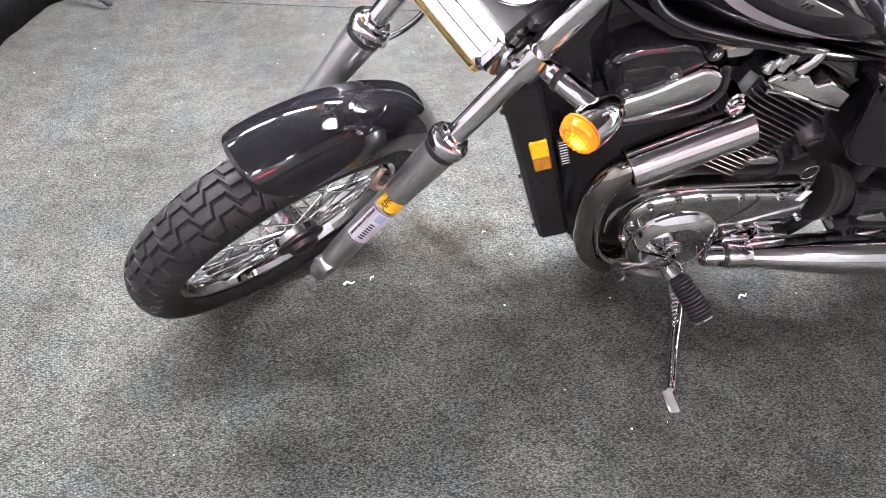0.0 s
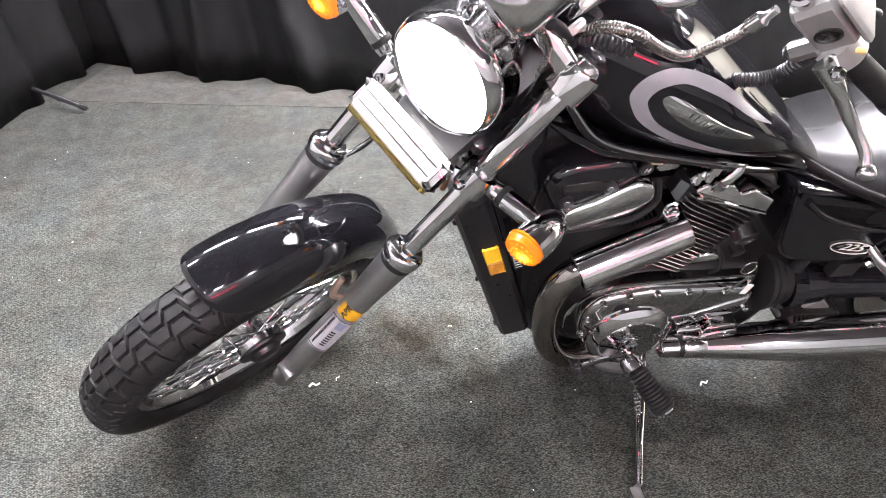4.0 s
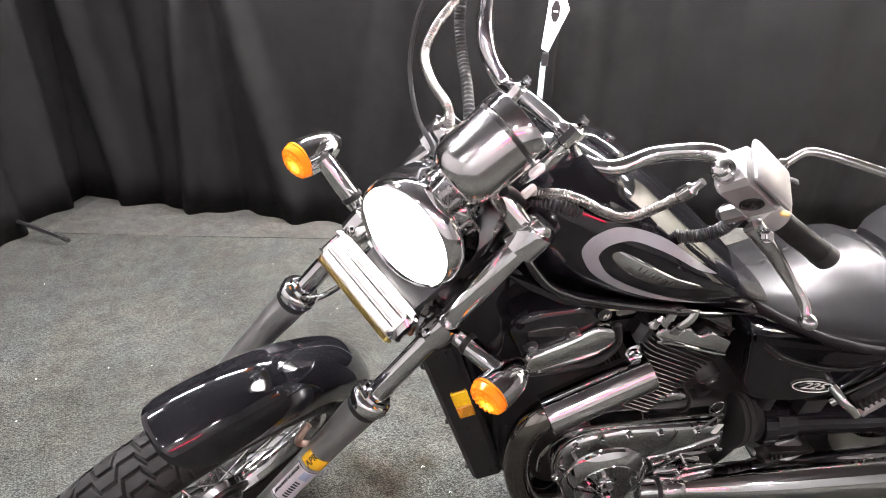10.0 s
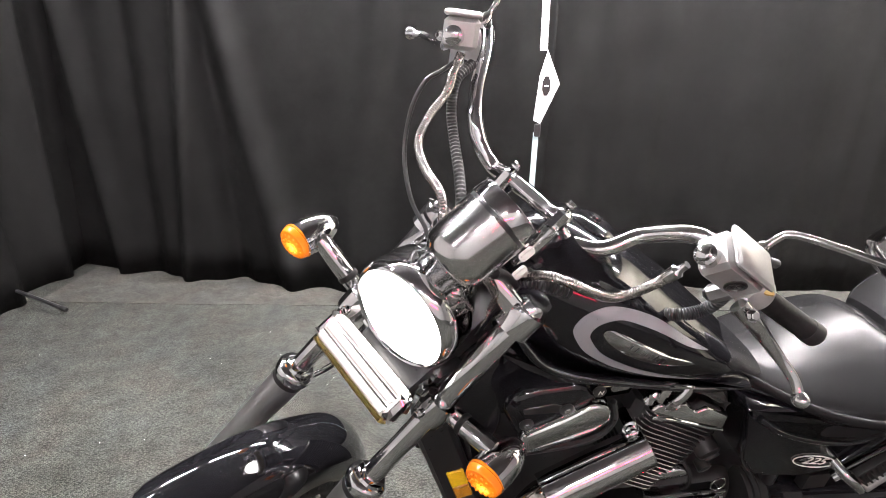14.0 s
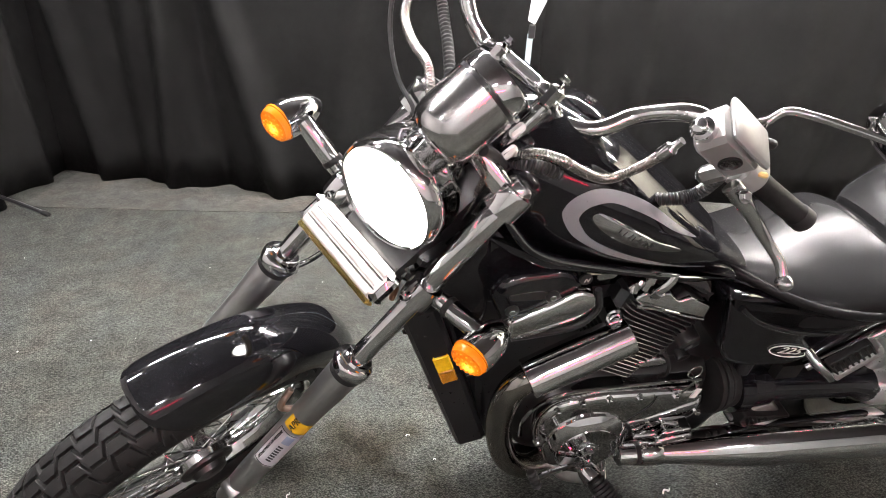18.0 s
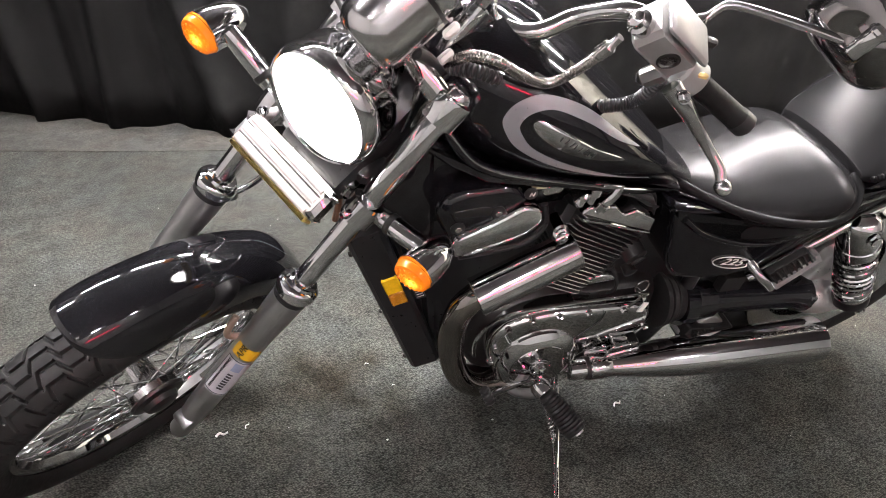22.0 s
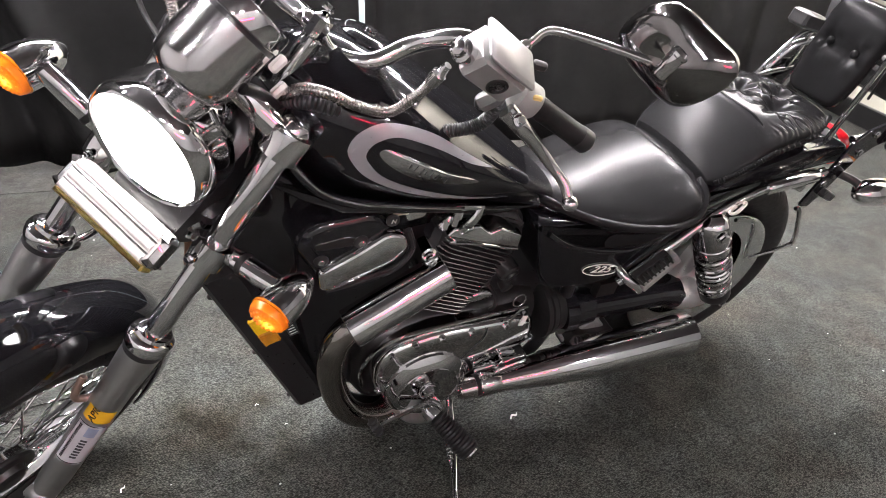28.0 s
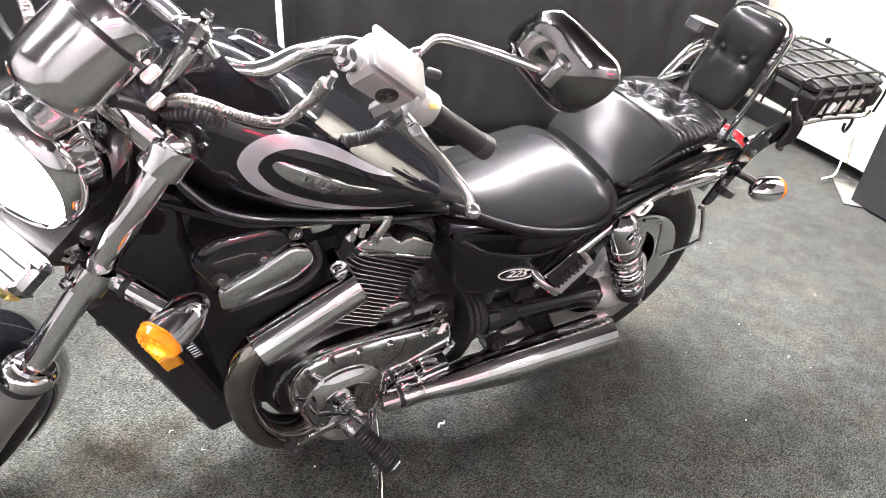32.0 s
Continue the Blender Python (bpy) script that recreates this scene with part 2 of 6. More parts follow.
# the wide spot at (-0.62, 0.1) mixes stain with painted front-wheel shadow
STAINS_AND_SHADE = [(-0.45, 0.11, 0.13, (0.26, 0.19, 0.13), 1), (-0.34, 0.19, 0.07, (0.5, 0.42, 0.34), 1), (-0.52, 0.2, 0.09, (0.40, 0.36, 0.31), 1), (-0.30, 0.02, 0.10, (0.45, 0.42, 0.38), 1), (-0.4, 0.06, 0.04, (0.35, 0.3, 0.25), 1),
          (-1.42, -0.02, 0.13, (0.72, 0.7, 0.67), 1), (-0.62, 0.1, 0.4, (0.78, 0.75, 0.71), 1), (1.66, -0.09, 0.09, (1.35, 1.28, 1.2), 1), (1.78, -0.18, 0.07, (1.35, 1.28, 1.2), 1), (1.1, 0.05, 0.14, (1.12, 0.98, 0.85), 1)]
CARPET = carpet_material("worn_grey_carpet", ((0.027, 0.0281, 0.0267), (0.080, 0.083, 0.079), (0.148, 0.153, 0.145)), STAINS_AND_SHADE)
CARPET_2 = carpet_material("smooth_grey_carpet", ((0.05, 0.049, 0.047), (0.08, 0.079, 0.076), (0.105, 0.103, 0.10)), [])
CURTAIN = surface("black_curtain_cloth", (0.0085, 0.0085, 0.0085), 0.75, vary=0.25, scale=5, bumps=0.25, bscale=500, spec=0.08)
WALL = surface("cream_wall_paint", (0.62, 0.60, 0.49), 0.8, vary=0.05, scale=3, bumps=0.1, bscale=90)
CEIL = surface("grey_ceiling", (0.06, 0.06, 0.06), 0.85, vary=0.1, scale=4)
DARK_WALL = surface("dark_grey_wall", (0.05, 0.05, 0.052), 0.8, vary=0.1, scale=3)
PALE_WALL = surface("pale_grey_wall", (0.30, 0.296, 0.292), 0.8, vary=0.06, scale=3)
FRAME_SEAM = surface("dark_threads", (0.04, 0.042, 0.04), 0.9)
GREY_WALL = surface("grey_wall", (0.26, 0.258, 0.255), 0.8, vary=0.06, scale=3)
SKIRTING = surface("black_skirting_vinyl", (0.012, 0.012, 0.012), 0.5)

ROOM = (-4.2, -4.6, 4.3, 3.3, 2.9)


def flat_box(name, x0, y0, z0, x1, y1, z1, mat, label, category):
    g = block(Geo(), x1 - x0, y1 - y0, z1 - z0, Matrix.Translation(((x0 + x1) / 2, (y0 + y1) / 2, (z0 + z1) / 2)), 0.002)
    return tagged(part(name, g, mat), label, category, kind="structure")


X0, Y0_, X1, Y1, H = ROOM
flat_box("floor", X0, Y0_, -0.12, X1, Y1, 0.0, CARPET, "worn grey-green carpet with dark oil stains, lint and painted wheel shade", "floor")
flat_box("wall_north", X0, Y1, -0.12, X1, Y1 + 0.15, H, DARK_WALL, "plain dark grey wall of the showroom", "wall")
flat_box("wall_south", X0, Y0_ - 0.15, -0.12, X1, Y0_, H, GREY_WALL, "plain grey wall of the showroom", "wall")
flat_box("wall_west", X0 - 0.15, Y0_ - 0.15, -0.12, X0, Y1 + 0.15, H, PALE_WALL, "plain pale grey wall of the showroom", "wall")
flat_box("wall_east", X1, Y0_ - 0.15, -0.12, X1 + 0.15, Y1 + 0.15, H, PALE_WALL, "plain pale grey wall of the showroom", "wall")
flat_box("ceiling", X0 - 0.15, Y0_ - 0.15, H, X1 + 0.15, Y1 + 0.15, H + 0.12, CEIL, "plain dark grey showroom ceiling with tube lights", "ceiling")
SKEW = pose(3.40, 0.66, 0, 0, 0, -25.2)
tagged(part("partition", block(Geo(), 0.10, 2.9, H - 0.004, SKEW @ Matrix.Translation((0.10, -0.35, H / 2)), 0.002), WALL), "cream painted partition wall with a black baseboard", "wall", kind="structure")
tagged(part("baseboard", block(Geo(), 0.03, 2.9, 0.13, SKEW @ Matrix.Translation((0.032, -0.35, 0.068)), 0.003), SKIRTING), "black vinyl baseboard along the cream wall", "baseboard", kind="structure")

g = Geo()
edge = [(-1.95, 1.90), (-1.3, 1.785), (-0.83, 1.715), (0.5, 1.50), (2.9, 1.12)]
rings(g, [[(x, y, 0.0), (x, y, 0.004), (x + 0.3, y + 1.3, 0.004), (x + 0.3, y + 1.3, 0.0)] for x, y in edge])
tagged(part("carpet_strip", g, CARPET_2), "smoother lighter carpet strip along the curtain with a frayed seam", "carpet strip", kind="structure")
g = Geo()
random.seed(7)
for k in range(260):
    f = random.random()
    x = -1.9 + 2.6 * f
    y = 1.892 - 0.148 * (x + 1.9) - 0.006 * math.sin(x * 9)
    L = random.uniform(0.004, 0.016)
    a = random.uniform(-1.2, 1.2)
    tube(g, [(x, y, 0.002), (x + L * math.sin(a), y - L * 0.6 * math.cos(a), 0.006)], 0.0011, 4, 1, smooth=False)
tagged(part("frayed_threads", g, FRAME_SEAM), "dark frayed threads along the carpet seam", "threads", kind="stuff")


def curtain(name, line, top, label, amp=0.05, waves=6.0, seed=0.0, folds=()):
    """A hanging cloth along a line on the floor, with uneven folds that spread towards the hem."""
    path = smooth_path([(x, y, 0) for x, y in line], 40)
    n, rows = len(path), 16
    g = Geo()
    loops = []
    for r in range(rows + 1):
        h = r / rows
        loop = []
        run = 0.0
        for i, p in enumerate(path):
            a, b = path[max(i - 1, 0)], path[min(i + 1, n - 1)]
            d = (b - a).normalized()
            run += (p - path[i - 1]).length if i else 0
            out = Vector((d.y, -d.x, 0))
            f = noise.noise((run * waves * 0.5 + seed, h * 0.5, seed)) + 0.5 * noise.noise((run * waves * 1.3 + 9 + seed, h * 0.9, seed)) + 0.25 * noise.noise((run * waves * 3.0, h * 0.6 + 4, seed))
            k = amp * (1.15 - 0.5 * h)
            ridge = 0.0
            for low, high, wide, deep in folds:
                at = low + (high - low) * min(1.3, h * top / 1.36)
                ridge += deep * math.exp(-((run - at) / wide) ** 2)
            q = p + out * (k * f * 1.6 + ridge)
            loop.append((q.x, q.y, 0.004 + (top - 0.004) * h))
        loops.append(loop)
    rings(g, loops, False, (False, False))
    ob = part(name, g, CURTAIN, angle=80)
    so = ob.modifiers.new("thick", "SOLIDIFY")
    so.thickness = 0.006
    return tagged(ob, label, "curtain")


curtain("curtain", [(-2.15, 2.56), (-1.82, 2.36), (-1.45, 2.15), (-1.2, 2.07), (-0.95, 2.03), (-0.52, 1.90), (0.5, 1.73)], 2.75, "black cloth curtain hanging in loose folds to the carpet", 0.035, 2.6, 1.3, ((0.97, 1.09, 0.05, 0.07), (1.56, 1.22, 0.06, 0.08), (0.58, 0.39, 0.06, 0.07), (1.83, 2.0, 0.07, 0.05), (0.75, 0.72, 0.08, -0.05), (1.25, 1.15, 0.06, -0.05)))
curtain("curtain", [(0.42, 1.80), (1.2, 1.66), (1.9, 1.55), (2.4, 1.49), (3.16, 1.39)], 2.75, "black cloth curtain hanging nearly flat to the carpet", 0.06, 2.8, 7.7)
curtain("curtain", [(-2.25, 0.7), (-2.12, 1.35), (-2.02, 1.85), (-1.92, 2.3), (-1.98, 2.7)], 2.75, "black cloth curtain with its hem bunched on the carpet", 0.05, 2.0, 4.1, ((1.2, 1.0, 0.07, 0.07), (1.55, 1.45, 0.06, 0.06), (1.85, 1.8, 0.07, 0.09)))


def tube_light(length, m):
    lamp = thing("ceiling_light", "long white ceiling tube light fitting, switched on", "ceiling light", m, "ceiling tube lights")
    part("body", block(Geo(), length, 0.11, 0.05, Matrix.Translation((0, 0, 0.025)), 0.006), WHITE_PLASTIC, lamp)
    glow, nt, p = nodes_of("tube_glow")
    p.inputs["Emission Color"].default_value, p.inputs["Emission Strength"].default_value = (1.0, 0.94, 0.99, 1), TUBE_POWER
    p.inputs["Base Color"].default_value = (0.9, 0.9, 0.9, 1)
    for s in (-0.028, 0.028):
        part("tube", lathe(Geo(), [(0.013, -length / 2 + 0.03), (0.013, length / 2 - 0.03)], 10, aim((0, s, -0.016), (1, 0, 0))), glow, lamp)
    return lamp


TUBE_POWER = 440.0
HEADLIGHT = 22.0
for lx, ly, long in ((-2.6, 0.2, 0.7), (-1.75, 0.85, 1.05), (-2.8, 1.3, 0.6), (-0.35, 1.0, 1.25), (0.75, 1.25, 1.25), (1.9, 1.1, 1.25), (2.55, 0.75, 0.9), (2.5, -0.3, 0.6), (-3.2, -2.7, 0.3), (-1.9, -3.7, 0.5), (-0.6, -4.0, 0.5), (1.8, -4.1, 0.5)):
    tube_light(long, pose(lx, ly, H - 0.055))


# ---- the motorcycle: built upright, x to its rear, y to its right, then leant on its stand ----
bike = thing("motorcycle", "black and chrome cruiser motorcycle on its side stand, lights on", "motorcycle",
             pose(0, 0.07, 0) @ Matrix.Rotation(radians(-1.5), 4, "Z") @ Matrix.Rotation(radians(12.5), 4, "X"))
RAKE = radians(36.5)
AXIS = Vector((math.sin(RAKE), 0, math.cos(RAKE)))
STEER = Matrix.Translation((-0.965, 0, 0)) @ Matrix.Rotation(radians(40), 4, AXIS) @ Matrix.Translation((0.965, 0, 0))
Yaxis = (0, 1, 0)


def bpart(name, geo, mat, label="", parent=None, angle=38.0):
    return part(name, geo, mat, parent or bike, label, angle=angle)


def fpart(name, geo, mat, label="", parent=None, angle=38.0):
    """A part of the steered front end."""
    return part(name, geo, mat, parent or bike, label, m=None if parent else STEER.copy(), angle=angle)


def bolt(parent, p, d, r=0.007, h=0.006, mat=None, name="bolt"):
    """A hexagon head with a washer under it."""
    g = lathe(Geo(), [(r * 1.35, 0), (r * 1.35, h * 0.3)], 14, aim(p, d))
    lathe(g, [(r, h * 0.3), (r, h * 0.9), (r * 0.8, h)], 6, aim(p, d))
    return part(name, g, mat or CHROME, parent, angle=25)


# --- fuel tank with its teardrop decal and badge ---
TANK = [(-0.305, 0.05, 0.94, 0.85), (-0.275, 0.09, 0.972, 0.81), (-0.20, 0.138, 0.985, 0.765), (-0.10, 0.158, 0.948, 0.735), (0.0, 0.153, 0.876, 0.722),
        (0.09, 0.13, 0.805, 0.71), (0.17, 0.098, 0.738, 0.68), (0.245, 0.055, 0.675, 0.645)]
tank = bpart("fuel_tank", loft_x(Geo(), TANK, 64, 2.6, 2.0, sub=8), PAINT, "gloss black teardrop fuel tank with silver flame line")


def tank_row(x):
    rows = TANK
    for i in range(len(rows) - 1):
        if rows[i][0] <= x <= rows[i + 1][0]:
            a, b, c, d = (rows[min(max(i + k, 0), len(rows) - 1)] for k in (-1, 0, 1, 2))
            t = (x - b[0]) / (c[0] - b[0])
            return [0.5 * (2 * b[k] + (c[k] - a[k]) * t + (2 * a[k] - 5 * b[k] + 4 * c[k] - d[k]) * t * t + (3 * b[k] - a[k] - 3 * c[k] + d[k]) * t ** 3) for k in (1, 2, 3)]
    return rows[-1][1:]


def tank_side(x, z, lift):
    """The tank's left side at x and z, lifted off the paint."""
    w, zt, zb = tank_row(x)
    zc, h = (zt + zb) / 2, (zt - zb) / 2
    s = max(-0.97, min(0.97, (z - zc) / h))
    e = 2.0 if s > 0 else 2.6
    c = (1 - abs(s) ** e) ** (1 / e)
    return Vector((x, -(w * c) - lift, z + lift * s * 0.6))


def drape(name, outer, inner, mat, lift, parent, label="", dome=0.0):
    """A band between two outlines of equal count, laid on the tank's side."""
    o, i = [smooth_path([(x, 0, z) for x, z in q], 5, True) for q in (outer, inner)]
    loops = []
    for s in range(5):
        f = s / 4
        high = lift + dome * math.sin(f * math.pi / 2)
        loops.append([tank_side(a.x * (1 - f) + b.x * f, a.z * (1 - f) + b.z * f, high) for a, b in zip(o, i)])
    return part(name, rings(Geo(), loops, True, (False, False)), mat, parent, label)


SWOOSH = [((0.03, 0.812), (0.03, 0.811)), ((-0.02, 0.845), (-0.018, 0.833)), ((-0.07, 0.879), (-0.062, 0.859)), ((-0.115, 0.899), (-0.097, 0.876)), ((-0.155, 0.906), (-0.134, 0.888)),
          ((-0.186, 0.894), (-0.163, 0.882)), ((-0.199, 0.871), (-0.175, 0.866)), ((-0.191, 0.848), (-0.170, 0.850)), ((-0.170, 0.824), (-0.150, 0.828)), ((-0.124, 0.799), (-0.108, 0.807)),
          ((-0.055, 0.777), (-0.046, 0.784)), ((0.012, 0.760), (0.011, 0.7645)), ((0.075, 0.744), (0.075, 0.7448))]
sw_out, sw_in = [smooth_path([(q[k][0], 0, q[k][1]) for q in SWOOSH], 8) for k in (0, 1)]
part("flame_decal", rings(Geo(), [[tank_side(a.x * (1 - f) + b.x * f, a.z * (1 - f) + b.z * f, 0.0012) for a, b in zip(sw_out, sw_in)] for f in (0, 0.25, 0.5, 0.75, 1)], False, (False, False)), SILVER, tank, "silver open swoosh decal")
BADGE = [(-0.158, 0.866), (-0.146, 0.873), (-0.106, 0.856), (-0.054, 0.829), (0.001, 0.801), (-0.052, 0.808), (-0.104, 0.824), (-0.141, 0.846)]
b = drape("badge", BADGE, [(x * 0.04 - 0.0816, z * 0.04 + 0.808) for x, z in BADGE], CHROME, 0.0015, tank, "domed chrome teardrop badge", 0.006)
for k in range(8):
    x, z = -0.118 + k * 0.0078, 0.851 - k * 0.0042
    part("engraving", tube(Geo(), [tank_side(x, z - 0.005, 0.0058), tank_side(x + 0.003 + 0.002 * (k % 3), z + 0.002 + 0.001 * (k % 2), 0.0066)], 0.0013, 5, 1, smooth=False), FRAME_BLACK, tank)
# chrome line standing in for the edge highlight along the tank's foot, and flange
bpart("tank_edge_highlight", tube(Geo(), [(-0.275, -0.118, 0.856), (-0.26, -0.130, 0.836), (-0.23, -0.136, 0.802), (-0.192, -0.138, 0.781), (-0.142, -0.138, 0.766), (-0.033, -0.137, 0.742), (0.071, -0.128, 0.717), (0.15, -0.112, 0.705)], 0.0024, 6, 5), CHROME, "thin bright line drawn as the highlight on the tank's foot", tank)
bpart("tank_flange", tube(Geo(), [(-0.28, -0.10, 0.862), (-0.262, -0.122, 0.832), (-0.232, -0.128, 0.797), (-0.192, -0.130, 0.776), (-0.142, -0.130, 0.761), (-0.033, -0.128, 0.736), (0.071, -0.12, 0.711), (0.16, -0.10, 0.698)], 0.0085, 10, 5), PAINT, "black rolled flange of the tank", tank)
cap = bpart("filler_cap", lathe(Geo(), [(0.043, -0.012), (0.046, -0.002), (0.044, 0.006), (0.034, 0.012), (0.016, 0.015), (0.012, 0.014), (0.002, 0.015)], 36, aim((-0.137, 0, 0.958), (0.42, 0, 1))), PAINT, "black filler cap with a chrome lock")
part("lock", lathe(Geo(), [(0.009, 0.0), (0.009, 0.004), (0.002, 0.005)], 16, aim((-0.131, 0, 0.972), (0.42, 0, 1))), CHROME, cap)

# --- frame ---
FR = bpart("frame", tube(Geo(), [(-0.27, 0, 0.93), (-0.30, 0, 0.82), (-0.28, -0.02, 0.68), (-0.24, -0.03, 0.45), (-0.19, -0.05, 0.2)], 0.022, 12), FRAME_BLACK, "black tubular steel frame")
part("frame_tube", tube(Geo(), [(-0.19, -0.06, 0.2), (-0.12, -0.08, 0.155), (0.15, -0.085, 0.155), (0.28, -0.085, 0.2), (0.33, -0.085, 0.4), (0.30, -0.085, 0.64)], 0.016, 10), FRAME_BLACK, FR)
part("frame_tube", tube(Geo(), [(-0.19, 0.06, 0.2), (-0.12, 0.08, 0.155), (0.15, 0.085, 0.155), (0.28, 0.085, 0.2), (0.33, 0.085, 0.4), (0.30, 0.085, 0.64)], 0.016, 10), FRAME_BLACK, FR)
part("neck_cover", plate(Geo(), rounded([(-0.315, 0.86), (-0.335, 0.73), (-0.30, 0.60), (-0.15, 0.72), (0.0, 0.70), (0.16, 0.64), (0.22, 0.68), (0.1, 0.745), (-0.1, 0.775), (-0.22, 0.81), (-0.26, 0.86)], 0.02), 0.05, -0.062, 0.012, steps=3), PAINT, FR, "gloss black neck cover under the tank")
part("radiator_shroud", plate(Geo(), rounded([(-0.385, 0.63), (-0.395, 0.70), (-0.335, 0.79), (-0.27, 0.78), (-0.255, 0.60), (-0.29, 0.50), (-0.35, 0.53)], 0.02), 0.06, -0.072, 0.01, steps=3), PAINT, FR, "black shroud above the radiator")
part("neck_tube", lathe(Geo(), [(0.03, 0), (0.034, 0.01), (0.034, 0.15), (0.03, 0.16)], 20, aim((-0.395, 0, 0.80), (0.62, 0, 0.78))), FRAME_BLACK, FR)
part("tank_rail", plate(Geo(), rounded([(-0.30, 0.84), (-0.245, 0.80), (-0.19, 0.768), (-0.1, 0.748), (0.02, 0.735), (0.15, 0.715), (0.15, 0.703), (0.02, 0.72), (-0.1, 0.733), (-0.2, 0.752), (-0.26, 0.785), (-0.31, 0.825)], 0.004), -0.05, -0.128, 0.004), PAINT, FR)

part("inner_cover", plate(Geo(), rounded([(-0.30, 0.70), (-0.24, 0.24), (-0.15, 0.19), (0.16, 0.2), (0.30, 0.34), (0.54, 0.50), (0.58, 0.64), (0.30, 0.64), (0.1, 0.70), (-0.2, 0.77)], 0.03), 0.07, -0.055, 0.01), FRAME_BLACK, FR, "dark panel behind the engine")

# --- seats ---
seat = bpart("rider_seat", loft_x(Geo(), [(0.135, 0.05, 0.706, 0.645), (0.19, 0.092, 0.695, 0.625), (0.28, 0.135, 0.688, 0.605), (0.36, 0.163, 0.691, 0.595), (0.45, 0.174, 0.704, 0.60), (0.51, 0.164, 0.711, 0.622), (0.555, 0.12, 0.696, 0.65)], 56, 2.6, 2.15, sub=8), LEATHER, "black leather rider saddle, polished by wear")
part("seat_welt", tube(Geo(), [(0.15, -0.05, 0.70), (0.175, -0.083, 0.692), (0.235, -0.120, 0.672), (0.30, -0.149, 0.656), (0.37, -0.169, 0.647), (0.45, -0.177, 0.643), (0.505, -0.168, 0.652), (0.54, -0.14, 0.672), (0.552, -0.10, 0.69)], 0.0095, 10, 8), LEATHER, seat, "rolled leather edge of the saddle")
part("seat_skirt", loft_x(Geo(), [(0.16, 0.07, 0.66, 0.60), (0.24, 0.12, 0.65, 0.575), (0.36, 0.152, 0.642, 0.555), (0.47, 0.155, 0.65, 0.56), (0.55, 0.14, 0.67, 0.60)], 36, 3.0, 3.0), LEATHER, seat, "black padded skirt below the saddle")
PILLION = [(0.548, 0.118, 0.712, 0.68), (0.57, 0.134, 0.738, 0.68), (0.60, 0.141, 0.767, 0.69), (0.63, 0.143, 0.793, 0.71), (0.657, 0.143, 0.808, 0.738), (0.70, 0.143, 0.815, 0.758), (0.74, 0.14, 0.817, 0.770), (0.79, 0.13, 0.817, 0.78), (0.835, 0.105, 0.813, 0.79), (0.86, 0.07, 0.806, 0.796)]
g = loft_x(Geo(), PILLION, 150, 4.2, 2.2, sub=16)
TUFTS = [(0.725, 0.047), (0.74, -0.05), (0.80, 0.0)]
for k, (x, y, z) in enumerate(g.v):
    top = max(0.0, min(1.0, (z - 0.770) / 0.025))
    sink = 0.0
    for tx, ty in TUFTS:
        d, a = math.hypot(x - tx, y - ty), math.atan2(y - ty, x - tx)
        sink += 0.020 * math.exp(-(d / 0.026) ** 2) + 0.0028 * math.cos(8 * a + tx * 40) * math.exp(-((d - 0.032) / 0.018) ** 2)
    gather = 0.0011 * math.sin(x * 420 + 8 * noise.noise((x * 30, y * 30, 0))) * max(0.0, min(1.0, (abs(y) - 0.085) / 0.03)) * (1 if x > 0.668 else 0)
    front = 0 if x < 0.66 else min(1.0, (x - 0.66) / 0.02)
    g.v[k] = (x, y * (1 + gather * 3 * (1 - top)), z - front * top * (sink + gather))
pil = bpart("passenger_seat", g, LEATHER, "tufted black leather passenger pillion", angle=60)
part("seat_piping", tube(Geo(), [(0.55, -0.133, 0.702), (0.58, -0.144, 0.724), (0.615, -0.148, 0.746), (0.66, -0.148, 0.769), (0.76, -0.138, 0.790), (0.845, -0.098, 0.803)], lambda s: 0.0055 + 0.0016 * math.sin(s * 240), 8, 24), LEATHER, pil, "gathered leather piping")
part("front_seam", tube(Geo(), [(0.658, y, 0.8085 - 0.6 * max(0, abs(y) - 0.085)) for y in (-0.128, -0.11, -0.06, 0.0, 0.06, 0.11, 0.128)], 0.0022, 6, 3), LEATHER, pil)
for tx, ty in TUFTS:
    part("button", lathe(Geo(), [(0.010, 0.0), (0.009, 0.003), (0.005, 0.006), (0.001, 0.007)], 14, aim((tx, ty, 0.789), (0, 0, 1))), LEATHER, pil)
# backrest: an upright pad, leaning back a little
g = Geo()
loops = []
for k in range(25):
    f = k / 24
    z = 0.806 + 0.20 * f
    e = (1 - abs(2 * f - 1) ** 5) ** 0.5
    w, dep = 0.046 + (0.02 + 0.009 * f) * e, 0.012 + 0.016 * e
    loops.append([(0.888 + 0.2 * (z - 0.845) + dx, -0.018 + dy, z) for dy, dx in superloop(w, dep * 0.5, -dep, 64, 3.4, 4.0)])
rings(g, loops)
for k, (x, y, z) in enumerate(g.v):
    for ty, tz in ((-0.05, 0.918), (0.012, 0.922)):
        d, a = math.hypot(y - ty, z - tz), math.atan2(z - tz, y - ty)
        if x < 0.90:
            x += 0.012 * math.exp(-(d / 0.016) ** 2) + 0.0025 * math.cos(5 * a) * math.exp(-((d - 0.024) / 0.014) ** 2)
    g.v[k] = (x, y, z)
back = bpart("backrest", g, LEATHER, "buttoned black leather sissy-bar backrest", angle=60)
for by, bz in ((-0.05, 0.918), (0.012, 0.922)):
    part("button", lathe(Geo(), [(0.009, 0.0), (0.0085, 0.004), (0.004, 0.0075), (0.001, 0.008)], 14, aim((0.883, by, bz), (-1, 0, 0.2))), LEATHER, back)
g = Geo()
loops = []
